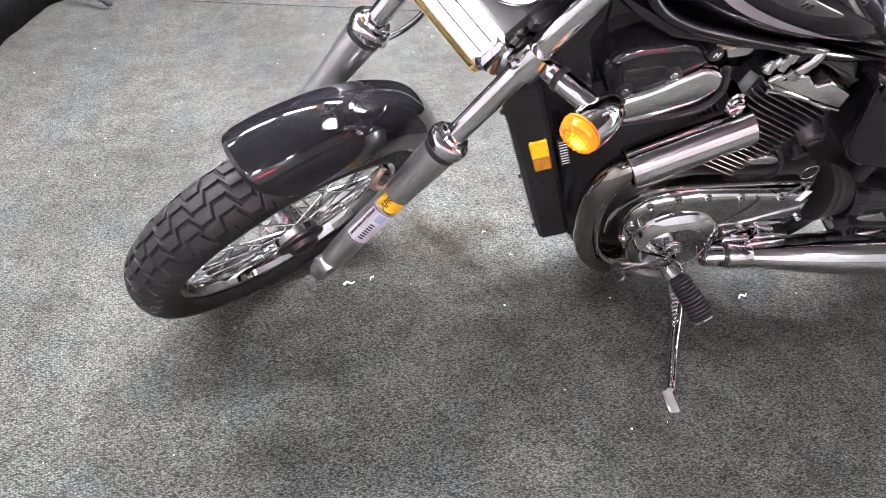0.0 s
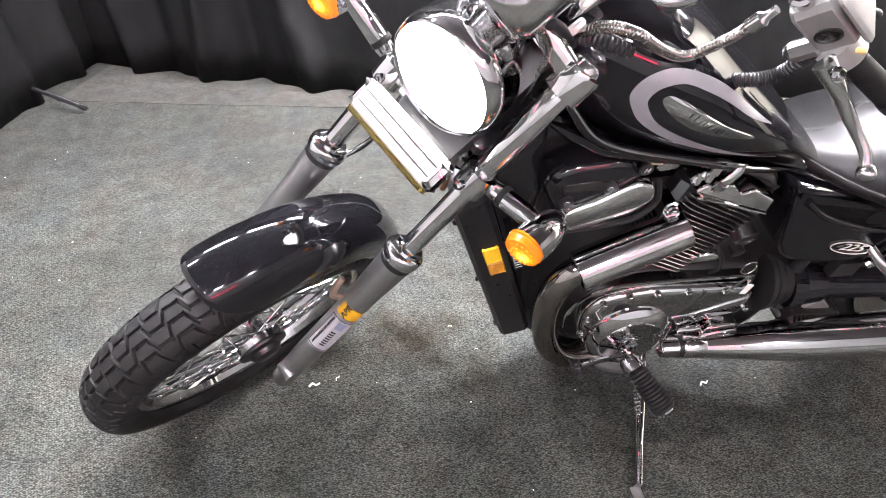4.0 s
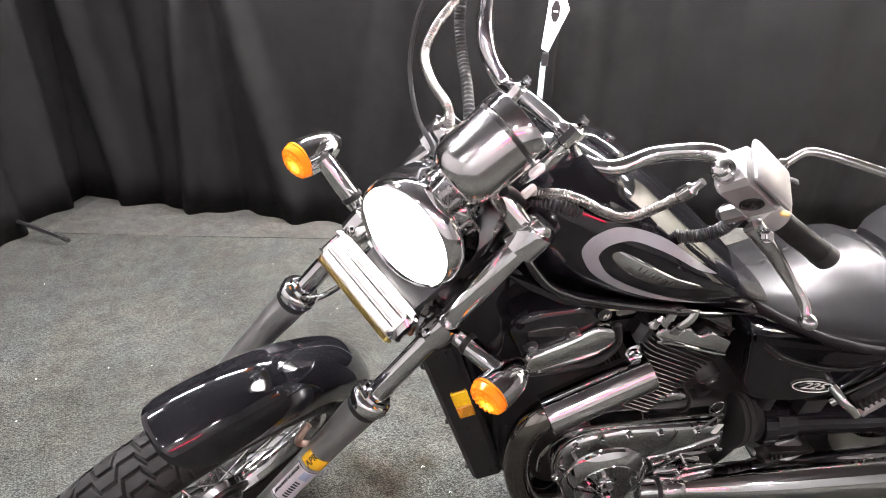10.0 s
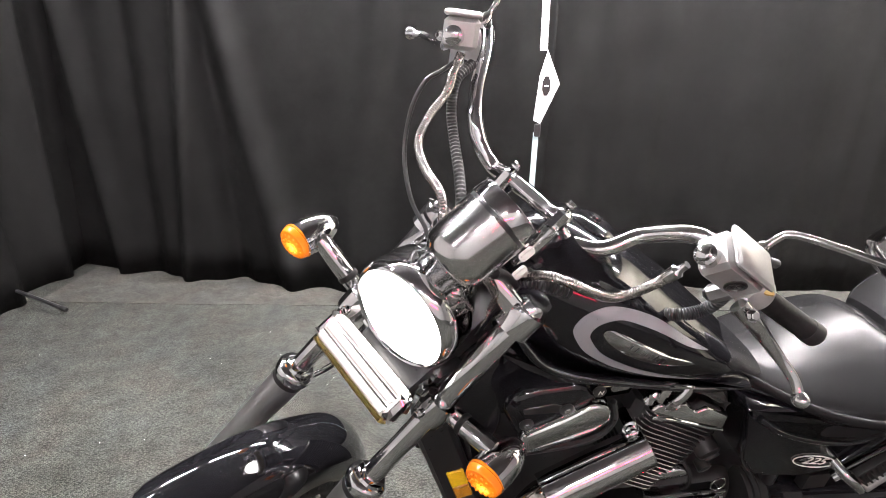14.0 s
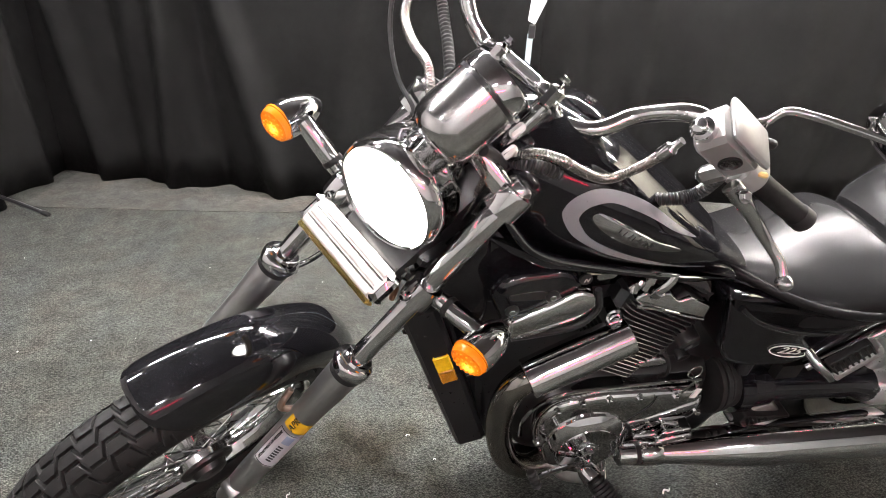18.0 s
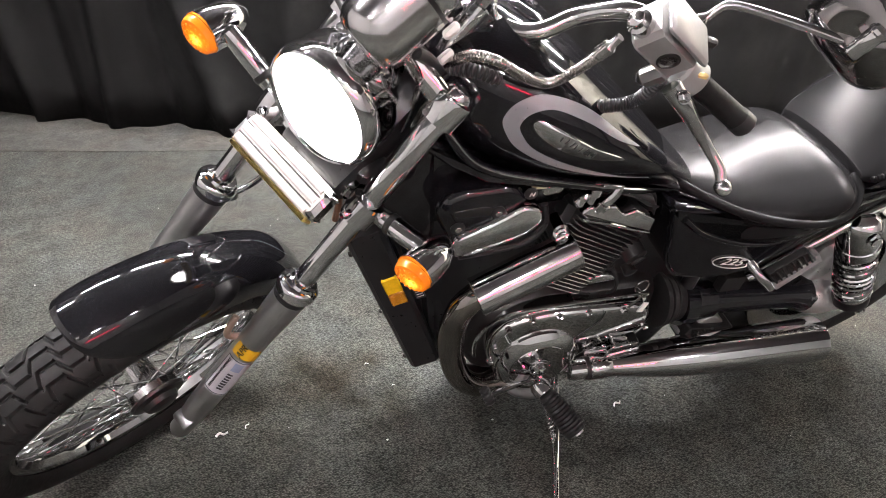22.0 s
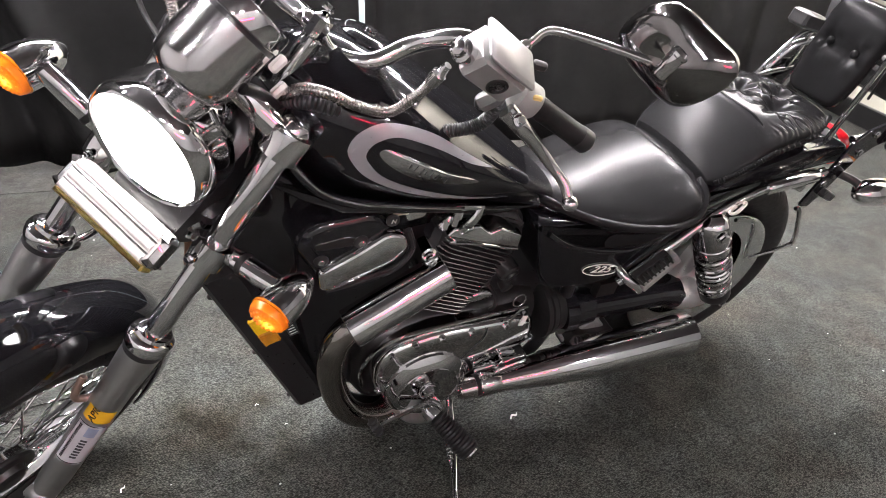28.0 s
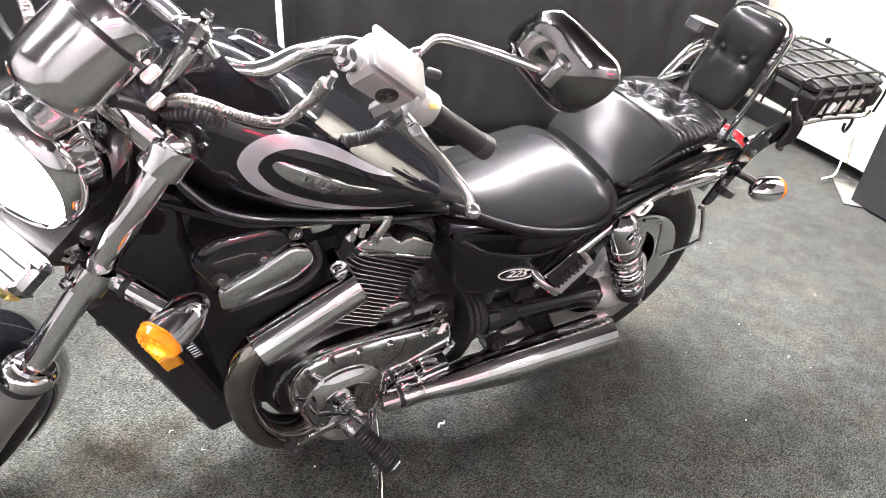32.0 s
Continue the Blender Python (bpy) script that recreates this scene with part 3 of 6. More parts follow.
strip = smooth_path([(0.872, -0.104, 0.68), (0.893, -0.099, 0.80), (0.924, -0.097, 0.955), (0.931, -0.089, 0.995), (0.934, -0.06, 1.012), (0.934, -0.018, 1.014), (0.934, 0.024, 1.012), (0.931, 0.053, 0.995), (0.924, 0.061, 0.955), (0.893, 0.062, 0.80), (0.872, 0.066, 0.68)], 6)
for k, q in enumerate(strip):
    way = (strip[min(k + 1, len(strip) - 1)] - strip[max(k - 1, 0)]).normalized()
    wide = Vector((1, 0, -0.2))
    wide = (wide - way * wide.dot(way)).normalized()
    thin = way.cross(wide)
    loops.append([q + wide * a + thin * b for a, b in ((-0.011, -0.0015), (-0.0095, -0.0025), (0.0095, -0.0025), (0.011, -0.0015), (0.011, 0.0015), (0.0095, 0.0025), (-0.0095, 0.0025), (-0.011, 0.0015))])
rail = bpart("sissy_bar", rings(g, loops), CHROME, "flat chrome sissy bar")

# --- side cover, number badge ---
sc = bpart("side_cover", plate(Geo(), rounded([(0.148, 0.672), (0.166, 0.63), (0.185, 0.545), (0.21, 0.505), (0.258, 0.484), (0.345, 0.474), (0.40, 0.49), (0.48, 0.56), (0.57, 0.63), (0.56, 0.655), (0.46, 0.648), (0.36, 0.648), (0.25, 0.66), (0.185, 0.672)], 0.02), -0.05, -0.142, 0.02, steps=5), PAINT, "gloss black side cover with an oval number badge")
# bead added to the shape so the cover's edge catches a thin highlight
part("cover_bead", tube(Geo(), [(0.150, -0.129, 0.672), (0.168, -0.131, 0.63), (0.187, -0.133, 0.55), (0.212, -0.134, 0.508), (0.259, -0.134, 0.487), (0.345, -0.134, 0.477), (0.398, -0.134, 0.493), (0.478, -0.134, 0.563), (0.545, -0.133, 0.615)], 0.004, 10, 6), PAINT, sc, "added bead that catches a highlight along the cover's edge")
CREASE = [(0.141, 0.693), (0.175, 0.654), (0.223, 0.617), (0.276, 0.593), (0.337, 0.574), (0.396, 0.566), (0.448, 0.577), (0.494, 0.602)]
part("lower_panel", plate(Geo(), rounded([(0.146, 0.68), (0.168, 0.61), (0.188, 0.54), (0.213, 0.508), (0.258, 0.488), (0.345, 0.478), (0.40, 0.494), (0.47, 0.555), (0.488, 0.594)] + CREASE[6:1:-1] + [(0.175, 0.65)], 0.008), -0.13, -0.1435, 0.006, steps=4), PAINT, sc, "raised lower panel of the side cover")
part("panel_crease", tube(Geo(), [(x, -0.1435, z) for x, z in CREASE[1:]], 0.006, 14, 8), PAINT, sc)
oval = [(0.337 + 0.048 * math.cos(a), 0.523 + 0.0155 * math.sin(a) - 0.010 * math.cos(a)) for a in (2 * math.pi * k / 40 for k in range(40))]
part("badge_ring", tube(Geo(), [(x, -0.1455, z) for x, z in oval], 0.0012, 6, 1, closed=True, smooth=False), WHITE_PLASTIC, sc, "white oval outline")


def lettering(name, words, size, m, mat, parent, label=""):
    cu = bpy.data.curves.new(name, "FONT")
    cu.body, cu.size, cu.align_x, cu.align_y, cu.extrude, cu.shear = words, size, "CENTER", "CENTER", 0.0006, 0.3
    tmp = bpy.data.objects.new(name, cu)
    me = bpy.data.meshes.new_from_object(tmp)
    bpy.data.objects.remove(tmp)
    me.materials.append(mat)
    ob = new(name, me)
    ob.parent, ob.matrix_basis = parent, m
    return tagged(ob, label) if label else ob


FACE_LEFT = Matrix(((1, 0, 0, 0), (0, 0, -1, 0), (0, 1, 0, 0), (0, 0, 0, 1)))
lettering("number", "225", 0.031, Matrix.Translation((0.337, -0.146, 0.5245)) @ Matrix.Rotation(radians(12), 4, "Y") @ FACE_LEFT @ Matrix.Diagonal((1.15, 0.8, 1, 1)), WHITE_PLASTIC, sc, "white slanted numerals")
bpart("warning_label", plate(Geo(), [(0.395, 0.43), (0.45, 0.43), (0.45, 0.385), (0.395, 0.385)], -0.09, -0.112, 0.002), DARK_STEEL, "dark metal warning plate")

# --- engine ---
case = bpart("crankcase", loft_x(Geo(), [(-0.165, 0.08, 0.34, 0.22), (-0.13, 0.105, 0.40, 0.175), (-0.05, 0.112, 0.425, 0.16), (0.10, 0.112, 0.425, 0.165), (0.20, 0.10, 0.425, 0.20), (0.25, 0.09, 0.41, 0.25)], 24, 4, 4), DARK_STEEL, "dark cast engine crankcase")
part("case_ledge", tube(Geo(), [(-0.15, -0.112, 0.27), (-0.155, -0.115, 0.33), (-0.13, -0.118, 0.385), (-0.085, -0.12, 0.413), (0.0, -0.12, 0.42), (0.10, -0.12, 0.423), (0.205, -0.118, 0.42)], 0.0045, 8, 5), CHROME, case, "bright machined edge of the crankcase")
COVER = [(-0.135, 0.30), (-0.132, 0.35), (-0.108, 0.388), (-0.07, 0.405), (-0.015, 0.413), (0.05, 0.412), (0.21, 0.405), (0.228, 0.375), (0.235, 0.34), (0.22, 0.305), (0.14, 0.283), (0.09, 0.24), (0.05, 0.19), (0.0, 0.17), (-0.06, 0.18), (-0.11, 0.22)]
cover = bpart("engine_cover", plate(Geo(), rounded(COVER, 0.02), -0.08, -0.136, 0.018, steps=4), CHROME, "chrome primary cover")
part("cover_seam", tube(Geo(), [(0.105, -0.1372, 0.405), (0.10, -0.1372, 0.37), (0.06, -0.1372, 0.32), (0.03, -0.1372, 0.26)], 0.0012, 6, 4), FRAME_BLACK, cover)
for x, z in ((-0.122, 0.275), (-0.121, 0.325), (-0.098, 0.378), (-0.052, 0.399), (0.005, 0.401), (0.07, 0.399), (0.15, 0.394), (0.20, 0.392), (0.222, 0.33)):
    bolt(cover, (x, -0.13, z), (0, -1, 0), 0.006, 0.012)
disc = aim((-0.016, -0.134, 0.262), (0, -1, 0))
clutch = bpart("clutch_cover", lathe(Geo(), [(0.098, -0.01), (0.097, 0.008), (0.088, 0.016), (0.076, 0.0225), (0.073, 0.0235), (0.0715, 0.021), (0.069, 0.0205), (0.0675, 0.0225), (0.028, 0.0235), (0.026, 0.021), (0.017, 0.020), (0.002, 0.020)], 56, disc @ Matrix.Diagonal((0.95, 1.0, 1, 1))), CHROME, "round polished clutch cover")
bolt(clutch, (-0.016, -0.157, 0.262), (0, -1, 0), 0.014, 0.016, CHROME)
part("timing_plug", lathe(Geo(), [(0.024, 0), (0.024, 0.003), (0.02, 0.004)], 24, aim((-0.016, -0.156, 0.262), (0, -1, 0))), CHROME, clutch)
bpart("linkage_guard", plate(Geo(), rounded([(0.155, 0.298), (0.222, 0.288), (0.232, 0.236), (0.212, 0.218), (0.125, 0.228), (0.098, 0.252), (0.15, 0.262)], 0.008), -0.10, -0.15, 0.006, steps=2), CHROME, "polished linkage guard")

# cylinders
CYL = Vector((0.28, 0, 0.96)).normalized()


def cylinder(base, axis, side_w, name_label):
    """A finned barrel with a head and a chrome head cover."""
    m = aim(base, axis, (0, 1, 0))
    root = bpart("cylinder", lathe(Geo(), [(0.052, 0.0), (0.052, 0.20)], 24, m), FRAME_BLACK, name_label)
    n = 19
    for k in range(n):
        h = 0.010 + k * 0.0099
        s = 0.86 + 0.14 * min(1, k / 11)
        out = rounded([(0.083 * s, side_w), (-0.083 * s, side_w), (-0.083 * s, -side_w), (0.083 * s, -side_w)], 0.03, 5)
        loops = [[(x * f, y * f, z) for x, y in out] for z, f in ((h, 0.985), (h + 0.0006, 1.0), (h + 0.0024, 1.0), (h + 0.003, 0.985))]
        fin = part("fin", rings(Geo(), loops, m=m), FRAME_BLACK, root)
        part("fin_edge", tube(Geo(), [m @ Vector((x, y, h + 0.0015)) for x, y in out], 0.0014, 6, 1, closed=True, smooth=False), FIN, root, "polished fin edge")
    return root, m


FIN = surface("polished_fin_edge", (0.80, 0.80, 0.80), 0.22, 1.0, vary=0.06, rvary=0.03)
rear_cyl, mr = cylinder((-0.012, 0, 0.452), (0.45, 0, 0.89), 0.112, "black finned rear cylinder")
front_cyl, mf = cylinder((-0.085, 0.03, 0.40), (-0.55, 0, 0.83), 0.07, "black finned front cylinder")
HEAD = [(-0.020, 0.668), (-0.006, 0.684), (0.020, 0.684), (0.043, 0.680), (0.064, 0.660), (0.084, 0.668), (0.108, 0.656), (0.134, 0.643), (0.133, 0.606), (0.06, 0.630), (0.0, 0.648)]
head = bpart("head_cover", plate(Geo(), rounded(HEAD, 0.005), -0.03, -0.126, 0.006, steps=3), CHROME, "chrome rear cylinder head cover")
part("cover_ridge", tube(Geo(), [(-0.015, -0.1265, 0.656), (0.03, -0.1275, 0.646), (0.09, -0.1275, 0.625), (0.128, -0.1265, 0.612)], 0.003, 8, 4), CHROME, head)
part("head_body", block(Geo(), 0.15, 0.19, 0.06, aim((0.045, 0.0, 0.625), (0.22, 0, 0.97)), 0.012), FRAME_BLACK, head)
part("cover_cap", plate(Geo(), rounded([(0.035, 0.695), (0.06, 0.705), (0.125, 0.678), (0.145, 0.648), (0.12, 0.655), (0.085, 0.678)], 0.008), -0.03, -0.11, 0.01, steps=3), PLASTIC, head, "black plastic plug cover")
g = Geo()
tube(g, [(0.02, -0.08, 0.685), (0.055, -0.085, 0.692), (0.10, -0.085, 0.685), (0.135, -0.085, 0.655), (0.15, -0.08, 0.60)], 0.013, 12)
bpart("coolant_hose", g, RUBBER, "black rubber coolant hose")
elbow = bpart("intake_elbow", tube(Geo(), [(0.008, -0.118, 0.672), (0.012, -0.130, 0.694), (0.024, -0.132, 0.714), (0.03, -0.127, 0.732)], 0.0085, 14, 5), CHROME, "chrome fuel pipe elbow")
part("elbow_collar", lathe(Geo(), [(0.0095, -0.008), (0.0125, -0.006), (0.0125, 0.006), (0.0095, 0.008)], 18, aim((0.011, -0.128, 0.690), (0.2, -0.3, 0.9))), CHROME, elbow)
pet = bpart("fuel_tap", block(Geo(), 0.03, 0.02, 0.018, Matrix.Translation((-0.008, -0.125, 0.735)), 0.004), CHROME, "small chrome fuel tap")
part("spigot", lathe(Geo(), [(0.007, 0), (0.009, 0.005), (0.009, 0.018), (0.006, 0.02), (0.006, 0.035)], 12, aim((-0.006, -0.125, 0.728), (-0.15, 0, -1))), CHROME, pet)
part("lever", block(Geo(), 0.032, 0.006, 0.008, Matrix.Translation((0.01, -0.138, 0.738)) @ Matrix.Rotation(radians(12), 4, "Y"), 0.002), CHROME, pet)
part("fitting", lathe(Geo(), [(0.008, 0), (0.01, 0.004), (0.008, 0.012), (0.01, 0.02), (0.006, 0.028)], 12, aim((-0.03, -0.118, 0.685), (0.5, 0, 1))), CHROME, pet)
clip = bpart("cable_bracket", plate(Geo(), rounded([(-0.085, 0.695), (-0.055, 0.70), (-0.05, 0.715), (-0.075, 0.725), (-0.098, 0.722)], 0.006), -0.095, -0.102, 0.002), CHROME_DULL, "worn metal cable bracket")
part("cable_tie", tube(Geo(), [(-0.10, -0.104, 0.72), (-0.09, -0.112, 0.74), (-0.088, -0.115, 0.755)], 0.0018, 6), WHITE_PLASTIC, clip, "white cable tie")
part("clip_tab", block(Geo(), 0.026, 0.012, 0.010, Matrix.Translation((-0.10, -0.105, 0.722)), 0.003), surface("yellowed_plastic", (0.6, 0.55, 0.38), 0.5), clip, "yellowed plastic clip")

# air box: dark lid and a chrome lower lip
ab = bpart("air_box", plate(Geo(), rounded([(-0.275, 0.685), (-0.26, 0.713), (-0.227, 0.73), (-0.150, 0.738), (-0.120, 0.714), (-0.100, 0.68), (-0.09, 0.65), (-0.115, 0.617), (-0.20, 0.585), (-0.235, 0.60)], 0.02), -0.02, -0.118, 0.022, steps=4), PAINT, "gloss black air cleaner housing")
LIP = [(-0.240, 0.638), (-0.178, 0.668), (-0.125, 0.702), (-0.095, 0.69), (-0.085, 0.66), (-0.115, 0.63), (-0.155, 0.612), (-0.205, 0.590), (-0.238, 0.594)]
part("chrome_lip", plate(Geo(), rounded(LIP, 0.012), -0.09, -0.131, 0.012, steps=4), CHROME, ab, "chrome air cleaner cover")
part("lip_fold", tube(Geo(), [(-0.225, -0.122, 0.592), (-0.17, -0.126, 0.603), (-0.11, -0.126, 0.618), (-0.08, -0.12, 0.65), (-0.088, -0.115, 0.69)], 0.006, 8, 5), FRAME_BLACK, ab)
part("window", plate(Geo(), rounded([(-0.245, 0.692), (-0.19, 0.70), (-0.17, 0.692), (-0.175, 0.675), (-0.24, 0.675)], 0.008), -0.1, -0.119, 0.003), DARK_STEEL, ab)
for p in ((-0.232, -0.117, 0.655), (-0.168, -0.118, 0.684)):
    part("bolt_cup", lathe(Geo(), [(0.012, 0), (0.0125, 0.002), (0.009, 0.0035)], 18, aim(p, (0, -1, 0))), FRAME_BLACK, ab)
    bolt(ab, p, (0, -1, 0), 0.006, 0.007)
part("neutral_stud", lathe(Geo(), [(0.011, 0), (0.011, 0.004), (0.009, 0.005)], 18, aim((-0.116, -0.112, 0.714), (0, -1, 0))), FRAME_BLACK, ab)
lettering("letter", "N", 0.011, Matrix.Translation((-0.116, -0.1178, 0.714)) @ FACE_LEFT, WHITE_PLASTIC, ab)

# exhaust
pipe = bpart("exhaust_pipe", tube(Geo(), [(0.05, -0.112, 0.205), (-0.06, -0.115, 0.185), (-0.13, -0.14, 0.195), (-0.19, -0.153, 0.26), (-0.222, -0.155, 0.36), (-0.225, -0.155, 0.45), (-0.195, -0.152, 0.515), (-0.10, -0.142, 0.56), (-0.02, -0.125, 0.595)], 0.0255, 18, 8), PIPE, "heat-dulled chrome exhaust header")
g = Geo()
A, B_ = Vector((-0.195, -0.158, 0.522)), Vector((-0.015, -0.135, 0.597))
L = (B_ - A).length
lathe(g, [(0.034, 0.0), (0.0365, 0.002), (0.0365, L - 0.002), (0.034, L)], 40, aim(A, B_ - A, (0, 0, 1)), (False, False))
hs = part("heat_shield", g, CHROME, pipe, "chrome heat shield")
hs.modifiers.new("thick", "SOLIDIFY").thickness = 0.002
part("port_flange", plate(Geo(), rounded([(-0.062, 0.64), (-0.058, 0.60), (-0.018, 0.585), (-0.022, 0.622), (-0.045, 0.65)], 0.01), -0.09, -0.128, 0.005), CHROME, pipe)
bolt(pipe, (-0.05, -0.128, 0.635), (0, -1, 0), 0.007, 0.01)
muf_axis = Vector((0.695, -0.032, 0.027))
muf = bpart("muffler", lathe(Geo(), [(0.02, 0.085), (0.024, 0.087), (0.024, 0.17), (0.029, 0.20), (0.042, 0.30), (0.050, 0.42), (0.053, 0.66), (0.054, 0.70), (0.050, 0.70), (0.047, 0.6), (0.01, 0.6)], 36, aim((-0.03, -0.155, 0.232), muf_axis)), CHROME, "chrome tapered muffler")
clampm = aim(Vector((-0.03, -0.155, 0.232)) + muf_axis.normalized() * 0.135, muf_axis)
part("pipe_clamp", lathe(Geo(), [(0.027, 0), (0.0285, 0.002), (0.0285, 0.045), (0.027, 0.047)], 28, clampm), CHROME_DULL, muf, "steel exhaust clamp")
part("clamp_gap", lathe(Geo(), [(0.0255, -0.012), (0.0255, -0.002)], 24, clampm), FRAME_BLACK, muf)

# radiator with amber reflector
RADM = Matrix.Translation((-0.318, 0, 0.43)) @ Matrix.Rotation(radians(-18.5), 4, "Y")
rad = bpart("radiator", block(Geo(), 0.064, 0.20, 0.43, RADM @ Matrix.Translation((0.0045, 0, 0.01)), 0.008), FRAME_BLACK, "black radiator with an amber side reflector")
for k in range(26):
    part("radiator_fin", block(Geo(), 0.004, 0.17, 0.0025, RADM @ Matrix.Translation((-0.029, 0, -0.18 + k * 0.0145)), 0.0008), DARK_STEEL, rad)
AMBER_FLAT = surface("amber_reflector", (0.5, 0.22, 0.02), 0.25, vary=0.2, scale=90)
YELLOW_FLAT = surface("yellow_reflector", (0.82, 0.5, 0.015), 0.2, vary=0.15, scale=90)
part("reflector", block(Geo(), 0.031, 0.006, 0.043, RADM @ Matrix.Translation((0.012, -0.1025, 0.084)), 0.003), YELLOW_FLAT, rad, "bright yellow reflector half")
part("reflector", block(Geo(), 0.031, 0.006, 0.034, RADM @ Matrix.Translation((0.012, -0.1025, 0.045)), 0.003), AMBER_FLAT, rad, "dull amber reflector half")
part("notice", block(Geo(), 0.018, 0.002, 0.07, RADM @ Matrix.Translation((0.052, -0.102, 0.06)), 0.001), FRAME_BLACK, rad)
for k in range(9):
    part("notice_line", block(Geo(), 0.013, 0.001, 0.002, RADM @ Matrix.Translation((0.052, -0.1035, 0.032 + k * 0.007)), 0.0004), WHITE_PLASTIC, rad)
for z in (-0.17, 0.0, 0.17):
    bolt(rad, RADM @ Vector((-0.03, -0.08, z)), (-1, 0, -0.3), 0.005, 0.006, DARK_STEEL)

# ignition switch and keys
ign = bpart("ignition_switch", lathe(Geo(), [(0.021, 0), (0.023, 0.01), (0.023, 0.035), (0.019, 0.04), (0.014, 0.041), (0.014, 0.046), (0.006, 0.047)], 24, aim((0.125, -0.085, 0.55), (0.35, -1, -0.45))), DARK_STEEL, "dark metal ignition switch")
part("lock_stub", lathe(Geo(), [(0.012, 0), (0.014, 0.02), (0.009, 0.022)], 16, aim((0.135, -0.10, 0.50), (0.2, -1, -0.3))), DARK_STEEL, ign)
keys = bpart("key_ring", tube(Geo(), [(0.165 + 0.014 * math.cos(a), -0.135, 0.468 + 0.017 * math.sin(a)) for a in (2 * math.pi * k / 20 for k in range(20))], 0.0016, 6, 1, closed=True, smooth=False), CHROME, "steel key ring with two keys")
part("key", block(Geo(), 0.009, 0.002, 0.045, Matrix.Translation((0.185, -0.14, 0.425)) @ Matrix.Rotation(radians(-25), 4, "Y"), 0.001), CHROME_DULL, keys)
part("key_tag", block(Geo(), 0.014, 0.003, 0.03, Matrix.Translation((0.18, -0.147, 0.415)) @ Matrix.Rotation(radians(12), 4, "Y"), 0.003), WHITE_PLASTIC, keys, "small white key tag")
part("key", block(Geo(), 0.008, 0.002, 0.04, Matrix.Translation((0.16, -0.142, 0.43)) @ Matrix.Rotation(radians(30), 4, "Y"), 0.001), CHROME_DULL, keys)
plug = bpart("plug_lead", tube(Geo(), [(0.10, -0.09, 0.50), (0.118, -0.11, 0.475), (0.125, -0.112, 0.44), (0.118, -0.105, 0.42)], 0.004, 8), RUBBER, "black plug lead")
part("plug_cap", lathe(Geo(), [(0.009, 0), (0.011, 0.004), (0.009, 0.03), (0.006, 0.034)], 14, aim((0.085, -0.085, 0.52), (0.5, -0.4, -0.7))), DARK_STEEL, plug)
bpart("water_pump", plate(Geo(), rounded([(0.045, 0.478), (0.09, 0.487), (0.125, 0.478), (0.12, 0.46), (0.05, 0.452)], 0.01), -0.06, -0.11, 0.01, steps=3), CHROME_DULL, "cast pump body")

# --- shaft drive, swing arm, rear shock ---
boot = bpart("shaft_boot", lathe(Geo(), [(0.055, 0), (0.066, 0.004), (0.066, 0.014), (0.056, 0.018), (0.062, 0.022), (0.062, 0.032), (0.052, 0.036), (0.056, 0.04), (0.054, 0.06)], 28, aim((0.262, -0.075, 0.345), (1, -0.02, -0.05))), RUBBER, "ribbed black rubber shaft boot")
shaft = bpart("drive_shaft_tube", lathe(Geo(), [(0.056, 0), (0.056, 0.03), (0.05, 0.035), (0.044, 0.085), (0.036, 0.09), (0.034, 0.30), (0.044, 0.33), (0.046, 0.345)], 28, aim((0.32, -0.085, 0.338), (1, -0.03, -0.045))), PAINT, "gloss black drive shaft tube")
for a in (0.6, 2.6, 4.6):
    bolt(shaft, Vector((0.665, -0.095, 0.322)) + Vector((0, 0.04 * math.cos(a), 0.04 * math.sin(a))), (-1, 0, 0.05), 0.008, 0.012)
DRIVE_METAL = surface("polished_cast_alloy", (0.78, 0.78, 0.77), 0.3, 0.8, vary=0.06, scale=20, rvary=0.03)
fd = bpart("final_drive", lathe(Geo(), [(0.03, -0.02), (0.075, -0.015), (0.098, 0.0), (0.10, 0.02), (0.085, 0.035), (0.05, 0.05), (0.025, 0.06), (0.02, 0.065)], 40, aim((0.765, -0.07, 0.325), (0, -1, 0))), DRIVE_METAL, "polished cast alloy final drive case")
part("drive_neck", tube(Geo(), [(0.66, -0.095, 0.322), (0.70, -0.095, 0.32), (0.75, -0.085, 0.325)], lambda s: 0.045 + 0.02 * s, 20, 4), DRIVE_METAL, fd)
part("drive_web", plate(Geo(), rounded([(0.66, 0.36), (0.67, 0.45), (0.72, 0.47), (0.80, 0.42), (0.80, 0.27), (0.70, 0.25), (0.60, 0.265)], 0.03), -0.07, -0.098, 0.01, steps=3), DRIVE_METAL, fd)
bpart("step_pad", plate(Geo(), rounded([(0.33, 0.272), (0.41, 0.325), (0.468, 0.272), (0.46, 0.252), (0.352, 0.238)], 0.006), -0.08, -0.13, 0.006, steps=2), ALLOY, "ribbed grey alloy step")
for k in range(10):
    bpart("step_rib", block(Geo(), 0.004, 0.006, 0.03, Matrix.Translation((0.37 + 0.0085 * k, -0.131, 0.275 + 0.0)) @ Matrix.Rotation(radians(50), 4, "Y"), 0.001), DARK_STEEL)
s0, s1 = Vector((0.585, -0.155, 0.60)), Vector((0.748, -0.15, 0.345))
sd = s1 - s0
sm = aim(s0, sd)
